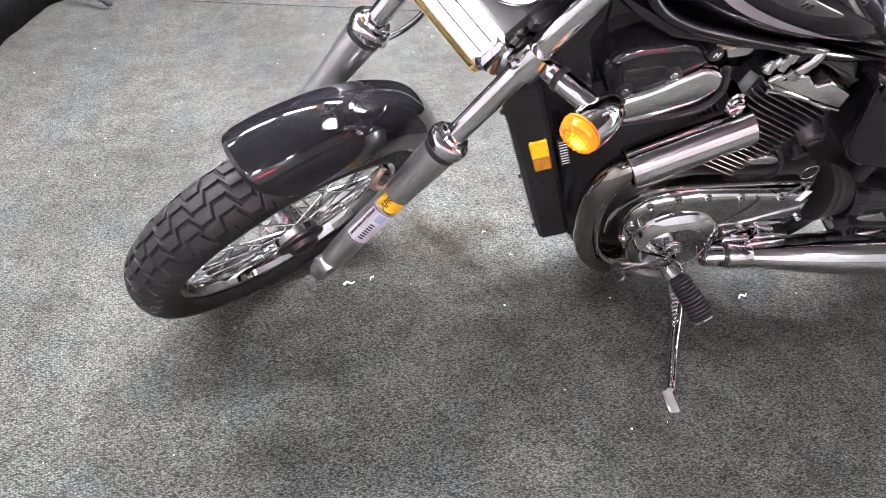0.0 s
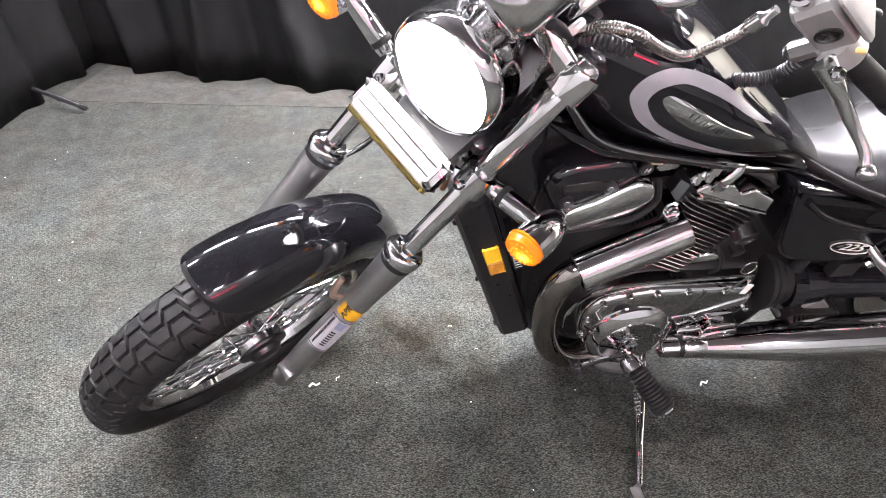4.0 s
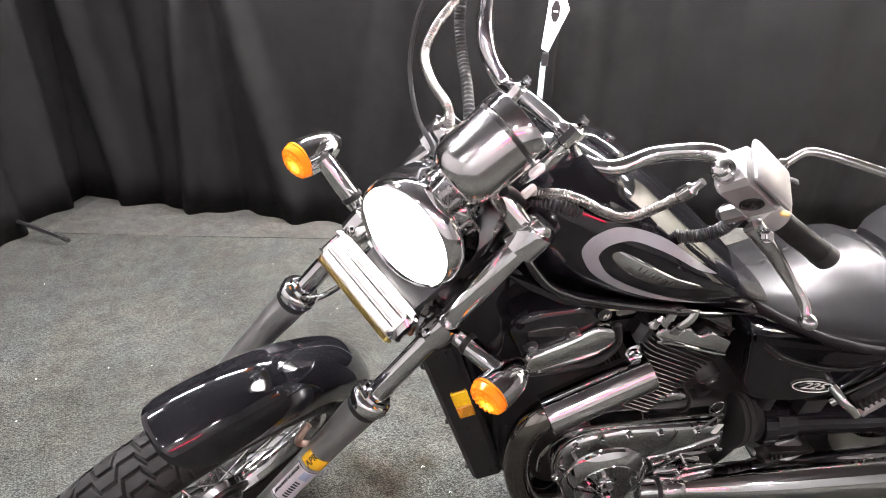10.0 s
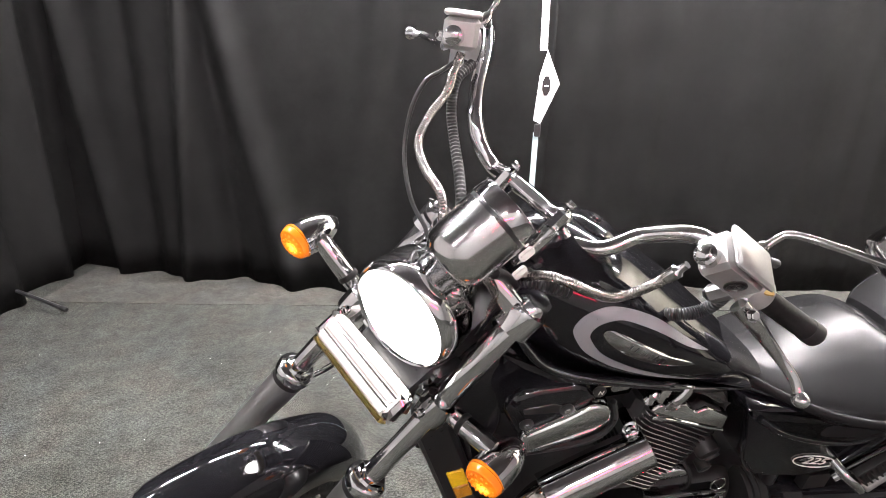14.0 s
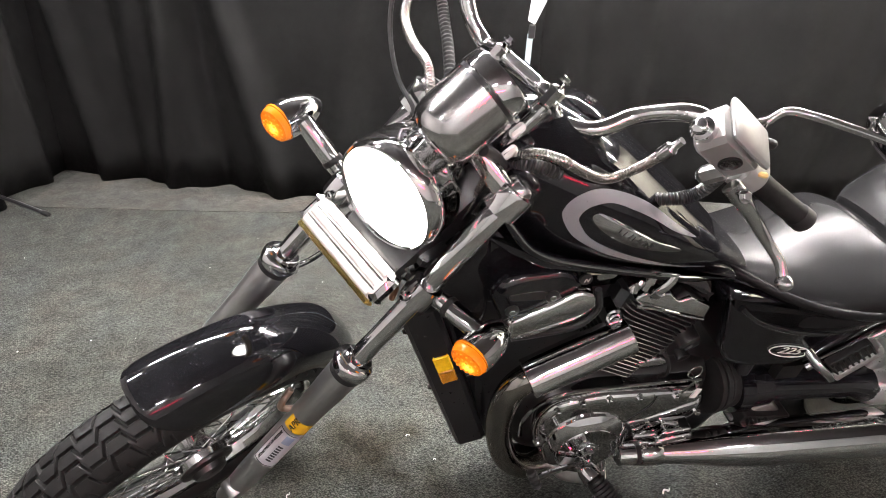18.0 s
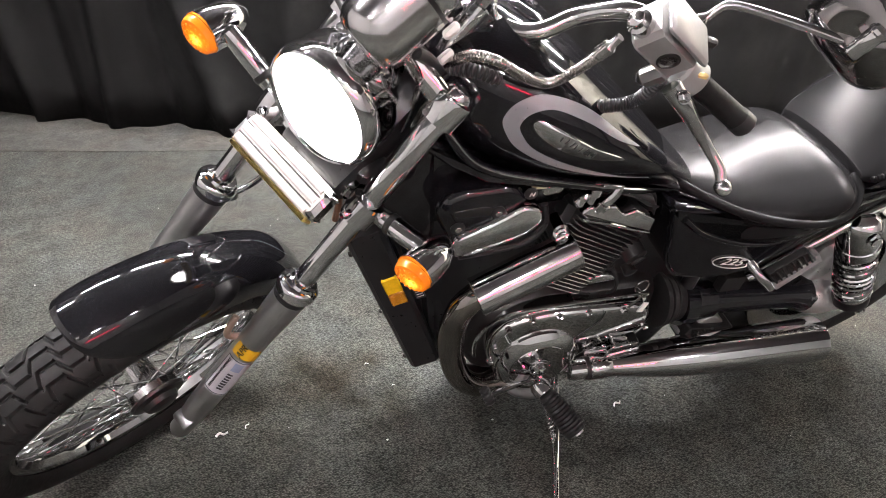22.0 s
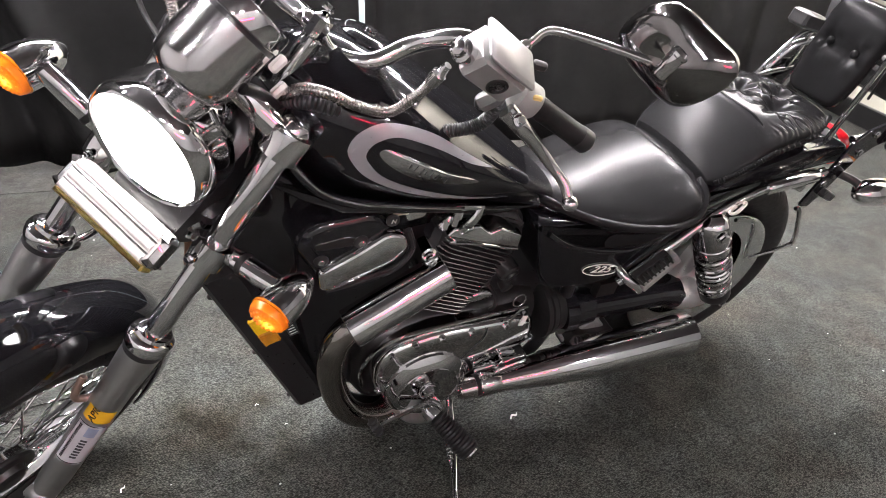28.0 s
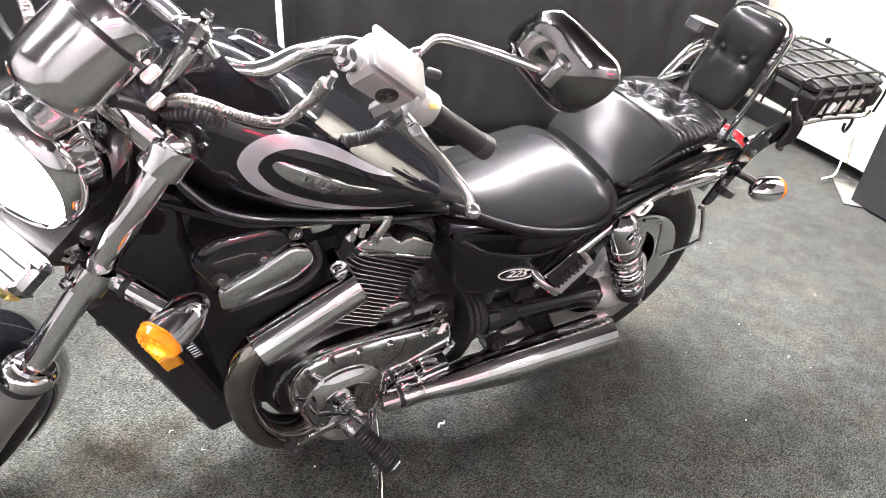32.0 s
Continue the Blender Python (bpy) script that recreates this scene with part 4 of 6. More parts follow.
shock = bpart("rear_shock", lathe(Geo(), [(0.003, -0.036), (0.016, -0.033), (0.025, -0.024), (0.0295, -0.008), (0.0305, 0.05), (0.0325, 0.052), (0.0325, 0.066), (0.030, 0.069), (0.030, 0.083), (0.022, 0.086), (0.022, sd.length - 0.05), (0.029, sd.length - 0.048), (0.029, sd.length - 0.005), (0.015, sd.length + 0.012)], 28, sm @ Matrix.Diagonal((1.22, 1.22, 1, 1))), CHROME, "chrome rear shock absorber with a coil spring")
coil = [(0.035 * math.cos(a), 0.035 * math.sin(a), 0.085 + (sd.length - 0.135) * a / (2 * math.pi * 9)) for a in (2 * math.pi * 9 * k / 216 for k in range(217))]
part("spring", tube(Geo(), coil, 0.0048, 7, 1, sm, smooth=False), CHROME, shock, "chrome coil spring")
part("shock_tail", lathe(Geo(), [(0.036, 0), (0.038, 0.003), (0.038, 0.03), (0.024, 0.04)], 24, aim(s0 + sd * 0.87, sd)), FRAME_BLACK, shock, "black lower shock body")
bolt(shock, s0 + Vector((0, -0.036, 0)), (0, -1, 0), 0.011, 0.010)
bolt(shock, s1 + Vector((0, -0.03, 0)), (0, -1, 0), 0.009, 0.012)
strut = bpart("seat_strut", tube(Geo(), [(0.40, -0.145, 0.47), (0.50, -0.15, 0.56), (0.585, -0.15, 0.632), (0.68, -0.148, 0.675), (0.80, -0.148, 0.69), (0.86, -0.148, 0.698)], 0.0105, 12, 6), CHROME, "chrome strut rail below the seats")
part("strut_band", tube(Geo(), [(0.615, -0.162, 0.655), (0.60, -0.165, 0.645), (0.618, -0.167, 0.64), (0.635, -0.165, 0.66), (0.62, -0.165, 0.668)], 0.004, 6, 4), WHITE_PLASTIC, strut, "knotted white tie")
part("strut_cover", lathe(Geo(), [(0.014, 0), (0.016, 0.004), (0.016, 0.14), (0.013, 0.146)], 18, aim((0.69, -0.15, 0.681), (1, 0, 0.1))), CHROME, strut)

# rear fender behind the struts
g = Geo()
loops = []
for i in range(31):
    a = radians(62 + 88 * i / 30)
    loop = []
    for j in range(17):
        v = -1 + j / 8
        r = 0.365 - 0.05 * abs(v) ** 2.2
        loop.append((r * math.cos(a), 0.098 * math.copysign(min(1, abs(math.sin(v * 1.7))), v), r * math.sin(a)))
    loops.append(loop)
REAR = Vector((0.775, 0.0, 0.316))
AT_REAR = Matrix.Translation(REAR)
rings(g, loops, False, (False, False), AT_REAR)
rf = bpart("rear_fender", g, PAINT, "gloss black rear fender")
rf.modifiers.new("thick", "SOLIDIFY").thickness = 0.004
part("fender_rail", plate(Geo(), rounded([(0.55, 0.66), (0.62, 0.70), (0.80, 0.745), (0.93, 0.745), (0.95, 0.70), (0.80, 0.685), (0.66, 0.665)], 0.015), -0.09, -0.125, 0.008, steps=2), PAINT, rf, "gloss black fender side panel")

# rear wheel
def tyre(R, w, grooves, n=720, k=44, rim=0.235):
    """A tyre about the y axis with a grooved tread."""
    g = Geo()
    half = w / 2
    sec, loops = [], []
    for j in range(k + 1):
        a = math.pi * 1.32 * (j / k - 0.5)
        if abs(a) <= math.pi / 2:
            sec.append((half * math.sin(a), R - half * 0.72 * (1 - math.cos(a)), a))
        else:
            o = (abs(a) - math.pi / 2) / (math.pi * 0.16)
            sec.append((math.copysign(half * (1 - 0.35 * o * o), a), R - half * 0.72 - o * (R - half * 0.72 - rim), a))
    for i in range(n):
        th = 2 * math.pi * i / n
        loop = []
        for y, r, a in sec:
            d = grooves(th * R, y / half) if abs(a) < 1.35 else 0.0
            loop.append(((r - d) * math.cos(th), y, (r - d) * math.sin(th)))
        loops.append(loop)
    loops.append(loops[0])
    return rings(g, loops, False, (False, False))


def zigzag(u, v):
    """Depth of the tread: grooves along the tyre that jog from side to side, and short slits at the shoulders."""
    pitch = 2 * math.pi * 0.311 / 28
    q = (u / pitch) % 1.0
    jog = 0.36 < q < 0.5 or q > 0.86
    w = 1.0 if q <= 0.36 else 1 - (q - 0.36) / 0.07 if q < 0.5 else -1.0 if q <= 0.86 else (q - 0.86) / 0.07 - 1
    d = min(abs(v - c - 0.19 * w) for c in (-0.66, -0.22, 0.22, 0.66)) * 0.054 / (2.3 if jog else 1.0)
    if abs(v) > 0.80:
        d = min(d, abs((q * 2) % 1.0 - 0.5) * pitch / 2) if abs(v) < 0.97 else 1.0
    return 0.005 * max(0.0, min(1.0, (0.0022 - d) / 0.0009 + 0.5))


def rear_grooves(u, v):
    return 0.004 * max(0, min(1, (0.004 - abs((u * 0.9 + 0.012 * abs(v) + 0.02) % 0.05 - 0.025)) / 0.0015)) if 0.2 < abs(v) < 0.9 else 0.0


rw = bpart("rear_wheel", lathe(Geo(), [(0.15, -0.055), (0.19, -0.062), (0.202, -0.07), (0.209, -0.07), (0.205, -0.058), (0.18, -0.03), (0.18, 0.03), (0.205, 0.058), (0.209, 0.07), (0.202, 0.07), (0.19, 0.062), (0.15, 0.055)], 64, AT_REAR @ aim((0, 0, 0), Yaxis), (False, False)), CHROME_DULL, "dull chrome rear wheel rim")
g = Geo()
tmp = tyre(0.312, 0.14, rear_grooves, 360, 32, 0.203)
g.add(tmp.v, tmp.f, AT_REAR)
part("tyre", g, RUBBER, rw, "black rear tyre")
part("wheel_disc", lathe(Geo(), [(0.05, -0.03), (0.12, -0.025), (0.17, -0.04), (0.185, -0.045), (0.18, -0.03), (0.10, 0.0)], 48, AT_REAR @ aim((0, 0, 0), (0, 1, 0))), CHROME_DULL, rw, "satin wheel disc")

# --- pegs, shifter, side stand ---
def peg(p0, p1, r, name, label):
    d = Vector(p1) - Vector(p0)
    L = d.length
    m = aim(p0, d)
    prof = [(r * 0.7, 0)]
    n = 11
    for k in range(n):
        h = 0.004 + (L - 0.012) * k / n
        s = (L - 0.012) / n
        t = 1 + 0.25 * k / n
        prof += [(r * 0.86 * t, h), (r * 1.0 * t, h + s * 0.2), (r * 1.0 * t, h + s * 0.7), (r * 0.86 * t, h + s * 0.75)]
    prof += [(r * 1.2, L - 0.006), (r * 1.1, L)]
    ob = bpart(name, lathe(Geo(), prof, 16, m), RUBBER, label)
    part("end_cap", lathe(Geo(), [(r * 1.05, L), (r * 1.0, L + 0.004), (r * 0.5, L + 0.005)], 16, m), CHROME, ob)
    part("pivot", lathe(Geo(), [(r * 0.9, -0.03), (r * 1.1, -0.02), (r * 1.1, -0.004), (r * 0.8, 0.002)], 16, m), CHROME, ob, "chrome peg pivot")
    return ob


peg((-0.012, -0.205, 0.232), (0.035, -0.285, 0.196), 0.021, "footpeg", "ribbed black rubber rider footpeg")
bpart("peg_bracket", tube(Geo(), [(-0.075, -0.10, 0.18), (-0.06, -0.15, 0.172), (-0.03, -0.18, 0.195), (-0.01, -0.20, 0.23)], 0.011, 10), ALLOY, "cast footpeg bracket")
sh = bpart("shift_lever", tube(Geo(), [(-0.016, -0.165, 0.225), (-0.07, -0.175, 0.23), (-0.14, -0.19, 0.235), (-0.155, -0.20, 0.27)], 0.006, 8), CHROME, "chrome shift lever with rubber tip")
part("shift_rubber", lathe(Geo(), [(0.008, 0), (0.011, 0.004), (0.009, 0.01), (0.011, 0.014), (0.009, 0.02), (0.011, 0.024), (0.009, 0.03), (0.011, 0.034), (0.006, 0.04)], 14, aim((-0.158, -0.205, 0.29), (0.4, -0.45, -0.8))), RUBBER, sh)
stand = bpart("side_stand", tube(Geo(), [(0.06, -0.12, 0.15), (0.042, -0.20, 0.115), (0.010, -0.30, 0.09), (-0.03, -0.40, 0.099)], lambda s: 0.012 - 0.0025 * s, 10, 5), CHROME, "chrome side stand leg")
part("stand_foot", block(Geo(), 0.022, 0.05, 0.007, Matrix.Translation((-0.037, -0.422, 0.098)) @ Matrix.Rotation(radians(-12.5), 4, "X"), 0.003), ALLOY, stand, "worn steel stand foot")
part("stand_spring", tube(Geo(), [(0.02 + 0.007 * math.cos(a), -0.16 - 0.0012 * a, 0.155 - 0.0006 * a + 0.007 * math.sin(a)) for a in (2 * math.pi * k / 10 for k in range(130))], 0.0015, 6, 1, smooth=False), CHROME, stand, "coil return spring")
pp = bpart("passenger_peg", plate(Geo(), rounded([(0.403, 0.513), (0.464, 0.572), (0.492, 0.546), (0.436, 0.482)], 0.006), -0.165, -0.18, 0.005, steps=2), RUBBER, "folded ribbed passenger footpeg with pale alloy edge")
part("peg_edge", plate(Geo(), rounded([(0.436, 0.482), (0.492, 0.546), (0.480, 0.558), (0.488, 0.566), (0.512, 0.541), (0.447, 0.464)], 0.004), -0.163, -0.184, 0.004, steps=2), CAST_LIGHT, pp, "pale alloy peg edge")
part("peg_mount", tube(Geo(), [(0.385, -0.14, 0.515), (0.397, -0.165, 0.502), (0.412, -0.174, 0.49), (0.437, -0.174, 0.467)], 0.0105, 12), CHROME, pp, "chrome peg mount")
for k in range(8):
    f = (k + 0.5) / 8
    part("peg_rib", block(Geo(), 0.0045, 0.006, 0.036, Matrix.Translation((0.4195 + 0.0585 * f, -0.182, 0.4975 + 0.0615 * f)) @ Matrix.Rotation(radians(134), 4, "Y"), 0.0015), RUBBER, pp)

# finned regulator under the drive shaft
reg = bpart("regulator", plate(Geo(), rounded([(0.333, 0.258), (0.346, 0.304), (0.462, 0.291), (0.484, 0.262), (0.478, 0.243)], 0.006), -0.10, -0.143, 0.004, steps=2), DARK_STEEL, "dark cast voltage regulator with cooling fins")
for k in range(11):
    part("cooling_fin", block(Geo(), 0.0035, 0.010, 0.022, Matrix.Translation((0.355 + 0.0102 * k, -0.146, 0.287 - 0.0013 * k)) @ Matrix.Rotation(radians(-8), 4, "Y"), 0.001), DARK_STEEL, reg)

# --- tail: lamp, signal, rack, hoop ---
RED = surface("red_lens", (0.7, 0.012, 0.02), 0.12, coat=0.6, vary=0.15)
tl = bpart("tail_lamp", loft_x(Geo(), [(0.944, 0.036, 0.732, 0.662, -0.05), (0.956, 0.046, 0.742, 0.655, -0.05), (0.985, 0.047, 0.742, 0.652, -0.05), (1.005, 0.042, 0.73, 0.66, -0.05)], 24, 3, 3), RED, "red tail lamp lens")
part("lamp_body", loft_x(Geo(), [(0.89, 0.03, 0.71, 0.68, -0.05), (0.92, 0.042, 0.736, 0.658, -0.05), (0.945, 0.048, 0.744, 0.653, -0.05), (0.952, 0.046, 0.742, 0.655, -0.05)], 24, 3, 3), CHROME, tl, "chrome lamp body")

rack = bpart("luggage_rack", tube(Geo(), [(0.885, -0.145, 0.775), (1.0, -0.145, 0.79), (1.15, -0.14, 0.80), (1.38, -0.135, 0.795), (1.40, 0.0, 0.795), (1.38, 0.135, 0.795), (1.0, 0.145, 0.79), (0.885, 0.145, 0.775)], 0.008, 10, 6), CHROME_DULL, "tubular luggage rack")
for s in (-1, 1):
    part("rack_bracket", plate(Geo(), rounded([(0.838, 0.612), (0.862, 0.70), (0.885, 0.775), (0.915, 0.80), (0.965, 0.815), (1.03, 0.812), (1.03, 0.775), (0.965, 0.757), (0.935, 0.735), (0.90, 0.66), (0.872, 0.605)], 0.01), -0.15 * s, -0.156 * s, 0.001), PAINT, rack, "black steel side bracket")
    for x, z in ((0.868, 0.672), (0.92, 0.747), (0.937, 0.789)):
        bolt(rack, (x, -0.156 * s, z), (0, -s, 0), 0.006, 0.006)
    part("rack_arm", plate(Geo(), rounded([(0.95, 0.775), (1.05, 0.81), (1.30, 0.815), (1.35, 0.80), (1.05, 0.785), (0.98, 0.76)], 0.008), -0.135 * s, -0.142 * s, 0.001), PAINT, rack)
part("clip", block(Geo(), 0.05, 0.02, 0.02, Matrix.Translation((0.90, -0.16, 0.64)) @ Matrix.Rotation(radians(25), 4, "Y"), 0.003), FRAME_BLACK, rack)
part("rack_lamp_box", block(Geo(), 0.075, 0.05, 0.035, Matrix.Translation((0.948, 0.13, 0.918)) @ Matrix.Rotation(radians(12), 4, "Y"), 0.006), PLASTIC, rack, "small black box on the far rack rail")
part("lamp_bracket", tube(Geo(), [(0.985, 0.13, 0.905), (0.99, 0.135, 0.86), (0.985, 0.143, 0.79)], 0.005, 8, 4), CHROME_DULL, rack)
hook = part("rack_hook", tube(Geo(), [(1.30, -0.14, 0.80), (1.31, -0.145, 0.775), (1.295, -0.15, 0.755), (1.275, -0.15, 0.765), (1.272, -0.148, 0.78)], 0.004, 8), FRAME_BLACK, rack, "black wire hook")
bpart("saddlebag_hoop", tube(Geo(), [(0.66, -0.15, 0.60), (0.72, -0.155, 0.585), (0.765, -0.155, 0.475), (0.80, -0.155, 0.468), (0.90, -0.155, 0.478), (0.912, -0.155, 0.50), (0.865, -0.15, 0.59), (0.845, -0.15, 0.60)], 0.0048, 8, 6), CHROME_DULL, "bent wire saddlebag hoop")
AMBER_OFF = surface("amber_lens_unlit", (0.75, 0.2, 0.01), 0.15, coat=0.5, vary=0.1)
SIG = [(0.027, 0.0), (0.031, 0.003), (0.0315, 0.02), (0.029, 0.042), (0.022, 0.062), (0.012, 0.075), (0.003, 0.08)]
for s in (-1, 1):
    m = aim((0.995, 0.205 * s, 0.665), (-1, 0, 0.08))
    ts = bpart("rear_turn_signal", lathe(Geo(), SIG, 28, m), CHROME, "chrome bullet rear turn signal")
    part("lens", lathe(Geo(), [(0.0305, 0.0), (0.03, -0.012), (0.024, -0.022), (0.012, -0.028), (0.002, -0.03)], 24, m), AMBER_OFF, ts, "unlit amber lens")
    part("stalk", tube(Geo(), [(0.91, 0.155 * s, 0.69), (0.935, 0.175 * s, 0.683), (0.95, 0.195 * s, 0.675)], 0.009, 10), FRAME_BLACK, ts)


# ---- front end, in the straight-ahead pose; fpart() turns it to the left ----
FORK = Vector((0.586, 0, 0.81)).normalized()
OFF = -0.022


def leg_dir(side):
    return Vector((0.586, -0.033 * side, 0.81)).normalized()


def LEG(side, s):
    return Vector((-0.58, -0.015 + 0.113 * side, 0.608)) + leg_dir(side) * s


HUB = Vector((-0.828, OFF, 0.312))
AT_HUB = Matrix.Translation(HUB)
fw = fpart("front_wheel", lathe(Geo(), [(0.222, -0.018), (0.228, -0.03), (0.240, -0.034), (0.244, -0.03), (0.236, -0.024), (0.226, -0.008), (0.226, 0.008), (0.236, 0.024), (0.244, 0.03), (0.240, 0.034), (0.228, 0.03), (0.222, 0.018), (0.216, 0.0), (0.222, -0.018)], 96, AT_HUB @ aim((0, 0, 0), Yaxis), (False, False)), CHROME, "chrome front rim with wire spokes")
g = Geo()
tmp = tyre(0.311, 0.108, zigzag, 1300, 120, 0.238)
g.add(tmp.v, tmp.f, AT_HUB)
part("tyre", g, RUBBER, fw, "black front tyre with zigzag tread")
for k in range(48):
    a = 2 * math.pi * k / 48
    s = 1 if k % 2 else -1
    lean = (1 if (k // 2) % 2 else -1) * 0.95
    p0 = AT_HUB @ Vector((0.042 * math.cos(a + lean), s * 0.036, 0.042 * math.sin(a + lean)))
    p1 = AT_HUB @ Vector((0.218 * math.cos(a), s * 0.007, 0.218 * math.sin(a)))
    sp = part("spoke", tube(Geo(), [p0, p1], 0.002, 6, 1, smooth=False), CHROME, fw)
    part("nipple", tube(Geo(), [p1 + (p0 - p1) * 0.09, p1], 0.0038, 6, 1, smooth=False), CHROME, fw)
part("hub", lathe(Geo(), [(0.018, -0.066), (0.022, -0.056), (0.046, -0.05), (0.049, -0.036), (0.026, -0.03), (0.026, 0.03), (0.049, 0.036), (0.046, 0.05), (0.018, 0.06)], 28, AT_HUB @ aim((0, 0, 0), Yaxis)), BRUSHED, fw, "dull metal wheel hub")
sd_ = part("speed_drive", lathe(Geo(), [(0.05, 0), (0.052, 0.003), (0.05, 0.008), (0.034, 0.012), (0.03, 0.022), (0.02, 0.027), (0.01, 0.028)], 28, AT_HUB @ aim((0, -0.05, 0), (0, -1, 0))), DARK_STEEL, fw, "dark cast speedometer drive")
part("brake_disc", lathe(Geo(), [(0.07, 0.0), (0.14, 0.0), (0.141, 0.002), (0.14, 0.005), (0.07, 0.005), (0.07, 0.0)], 64, AT_HUB @ aim((0, 0.058, 0), Yaxis), (False, False)), CHROME_DULL, fw, "steel brake disc")
part("brake_caliper", block(Geo(), 0.075, 0.05, 0.11, AT_HUB @ Matrix.Translation((0.105, 0.06, 0.085)) @ Matrix.Rotation(radians(40), 4, "Y"), 0.012), FRAME_BLACK, fw)

SATIN = surface("satin_fork_alloy", (0.52, 0.52, 0.515), 0.33, 0.97, vary=0.07, scale=14, rvary=0.04, bumps=0.08, bscale=500)
COPPERY = surface("browned_alloy", (0.42, 0.31, 0.25), 0.4, 0.8, vary=0.15, scale=40)
DECAL_Y = surface("yellow_sticker", (0.72, 0.42, 0.02), 0.4, vary=0.05)
DECAL_W = surface("white_sticker", (0.44, 0.44, 0.46), 0.4, vary=0.05)
for side in (-1, 1):
    ax = aim(LEG(side, -0.43), leg_dir(side))
    sl = fpart("fork_slider", lathe(Geo(), [(0.011, 0), (0.0185, 0.001), (0.021, 0.006), (0.022, 0.05), (0.0248, 0.10), (0.0258, 0.33), (0.029, 0.39), (0.030, 0.445)], 32, ax), SATIN, "grey cast alloy fork slider")
    part("axle_boss", lathe(Geo(), [(0.015, -0.018), (0.017, -0.014), (0.017, 0.014), (0.015, 0.018)], 20, Matrix.Translation(LEG(side, -0.37)) @ aim((-0.014, 0, 0), Yaxis)), ALLOY, sl)
    part("drain_bolt", lathe(Geo(), [(0.007, 0), (0.007, 0.003), (0.003, 0.003), (0.003, 0.001)], 12, Matrix.Translation(LEG(side, -0.42)) @ aim((-0.01, -0.022 * 1, 0.0), (-0.2, -1, 0))), DARK_STEEL, sl)
    if side < 0:
        part("fender_stay", tube(Geo(), [LEG(side, -0.135) + Vector((-0.005, 0.018, 0)), LEG(side, -0.13) + Vector((-0.028, 0.030, 0.006)), LEG(side, -0.11) + Vector((-0.036, 0.034, 0.008)), LEG(side, -0.085) + Vector((-0.03, 0.04, 0.004))], 0.0062, 10), COPPERY, sl, "cast fender stay, browned")
    rg = fpart("fork_seal", lathe(Geo(), [(0.030, 0.437), (0.033, 0.439), (0.0348, 0.446), (0.0348, 0.455), (0.0325, 0.460), (0.027, 0.463), (0.025, 0.468), (0.0175, 0.470)], 36, ax), CHROME, "chrome dust seal ring")
    part("seal_band", lathe(Geo(), [(0.030, 0.426), (0.0309, 0.428), (0.0309, 0.436), (0.030, 0.437)], 32, ax), FRAME_BLACK, rg)
    fpart("fork_tube", lathe(Geo(), [(0.0176, 0.46), (0.0176, 0.845), (0.0, 0.847)], 36, ax), POLISHED, "chrome fork tube")
    fpart("fork_cover", lathe(Geo(), [(0.0176, 0.65), (0.0186, 0.652), (0.0186, 0.825), (0.0176, 0.827)], 36, ax), POLISHED, "chrome upper fork cover")


def wrapped(side, s0, s1, a0, a1, r, mat, parent, name, label="", n=14):
    """A sticker bent round the fork slider."""
    m = aim(LEG(side, -0.43), leg_dir(side))
    loops = [[(r * math.cos(radians(a0 + (a1 - a0) * k / n)), r * math.sin(radians(a0 + (a1 - a0) * k / n)), h) for k in range(n + 1)] for h in (s0, s0 + (s1 - s0) * 0.5, s1)]
    return part(name, rings(Geo(), loops, False, (False, False), m), mat, parent, label)


left_slider = [o for o in bike.children if o.name.startswith("fork_slider")][0]
# the stickers face forwards
for s0, s1, mat, nm, lb in ((0.274, 0.303, DECAL_Y, "month_sticker", "yellow wrap sticker"), (0.166, 0.268, DECAL_W, "permit_sticker", "white permit sticker with a black border")):
    wrapped(-1, s0, s1, 158, 262, 0.0262, mat, left_slider, nm, lb)
wrapped(-1, 0.168, 0.170, 158, 262, 0.0265, FRAME_BLACK, left_slider, "sticker_edge")
wrapped(-1, 0.264, 0.266, 158, 262, 0.0265, FRAME_BLACK, left_slider, "sticker_edge")
wrapped(-1, 0.168, 0.266, 158, 161, 0.0265, FRAME_BLACK, left_slider, "sticker_edge")
for k in range(7):
    wrapped(-1, 0.182 + 0.0072 * k, 0.1865 + 0.0072 * k, 206, 228, 0.0265, FRAME_BLACK, left_slider, "sticker_bar", "bold black bars on the sticker")
wrapped(-1, 0.238, 0.260, 205, 240, 0.0264, surface("pale_blue_seal", (0.25, 0.3, 0.42), 0.4), left_slider, "sticker_seal", "round pale blue seal")


def bent_words(name, words, size, s, ang, mat, parent, label, r=0.0266):
    """Lettering that runs along the slider, bent round it."""
    ob = lettering(name, words, size, Matrix.Identity(4), mat, parent, label)
    m = aim(LEG(-1, -0.43), leg_dir(-1))
    for v in ob.data.vertices:
        x, y = v.co.x, v.co.y
        a = radians(ang) - y / r
        v.co = m @ Vector(((r + v.co.z) * math.cos(a), (r + v.co.z) * math.sin(a), s + x))
    return ob


bent_words("month_letters", "APR", 0.017, 0.2885, 195, FRAME_BLACK, left_slider, "black letters on the yellow sticker")
bent_words("permit_letters", "DEPARTMENT OF DEFENSE", 0.0070, 0.217, 178, FRAME_BLACK, left_slider, "small black letters on the white sticker")

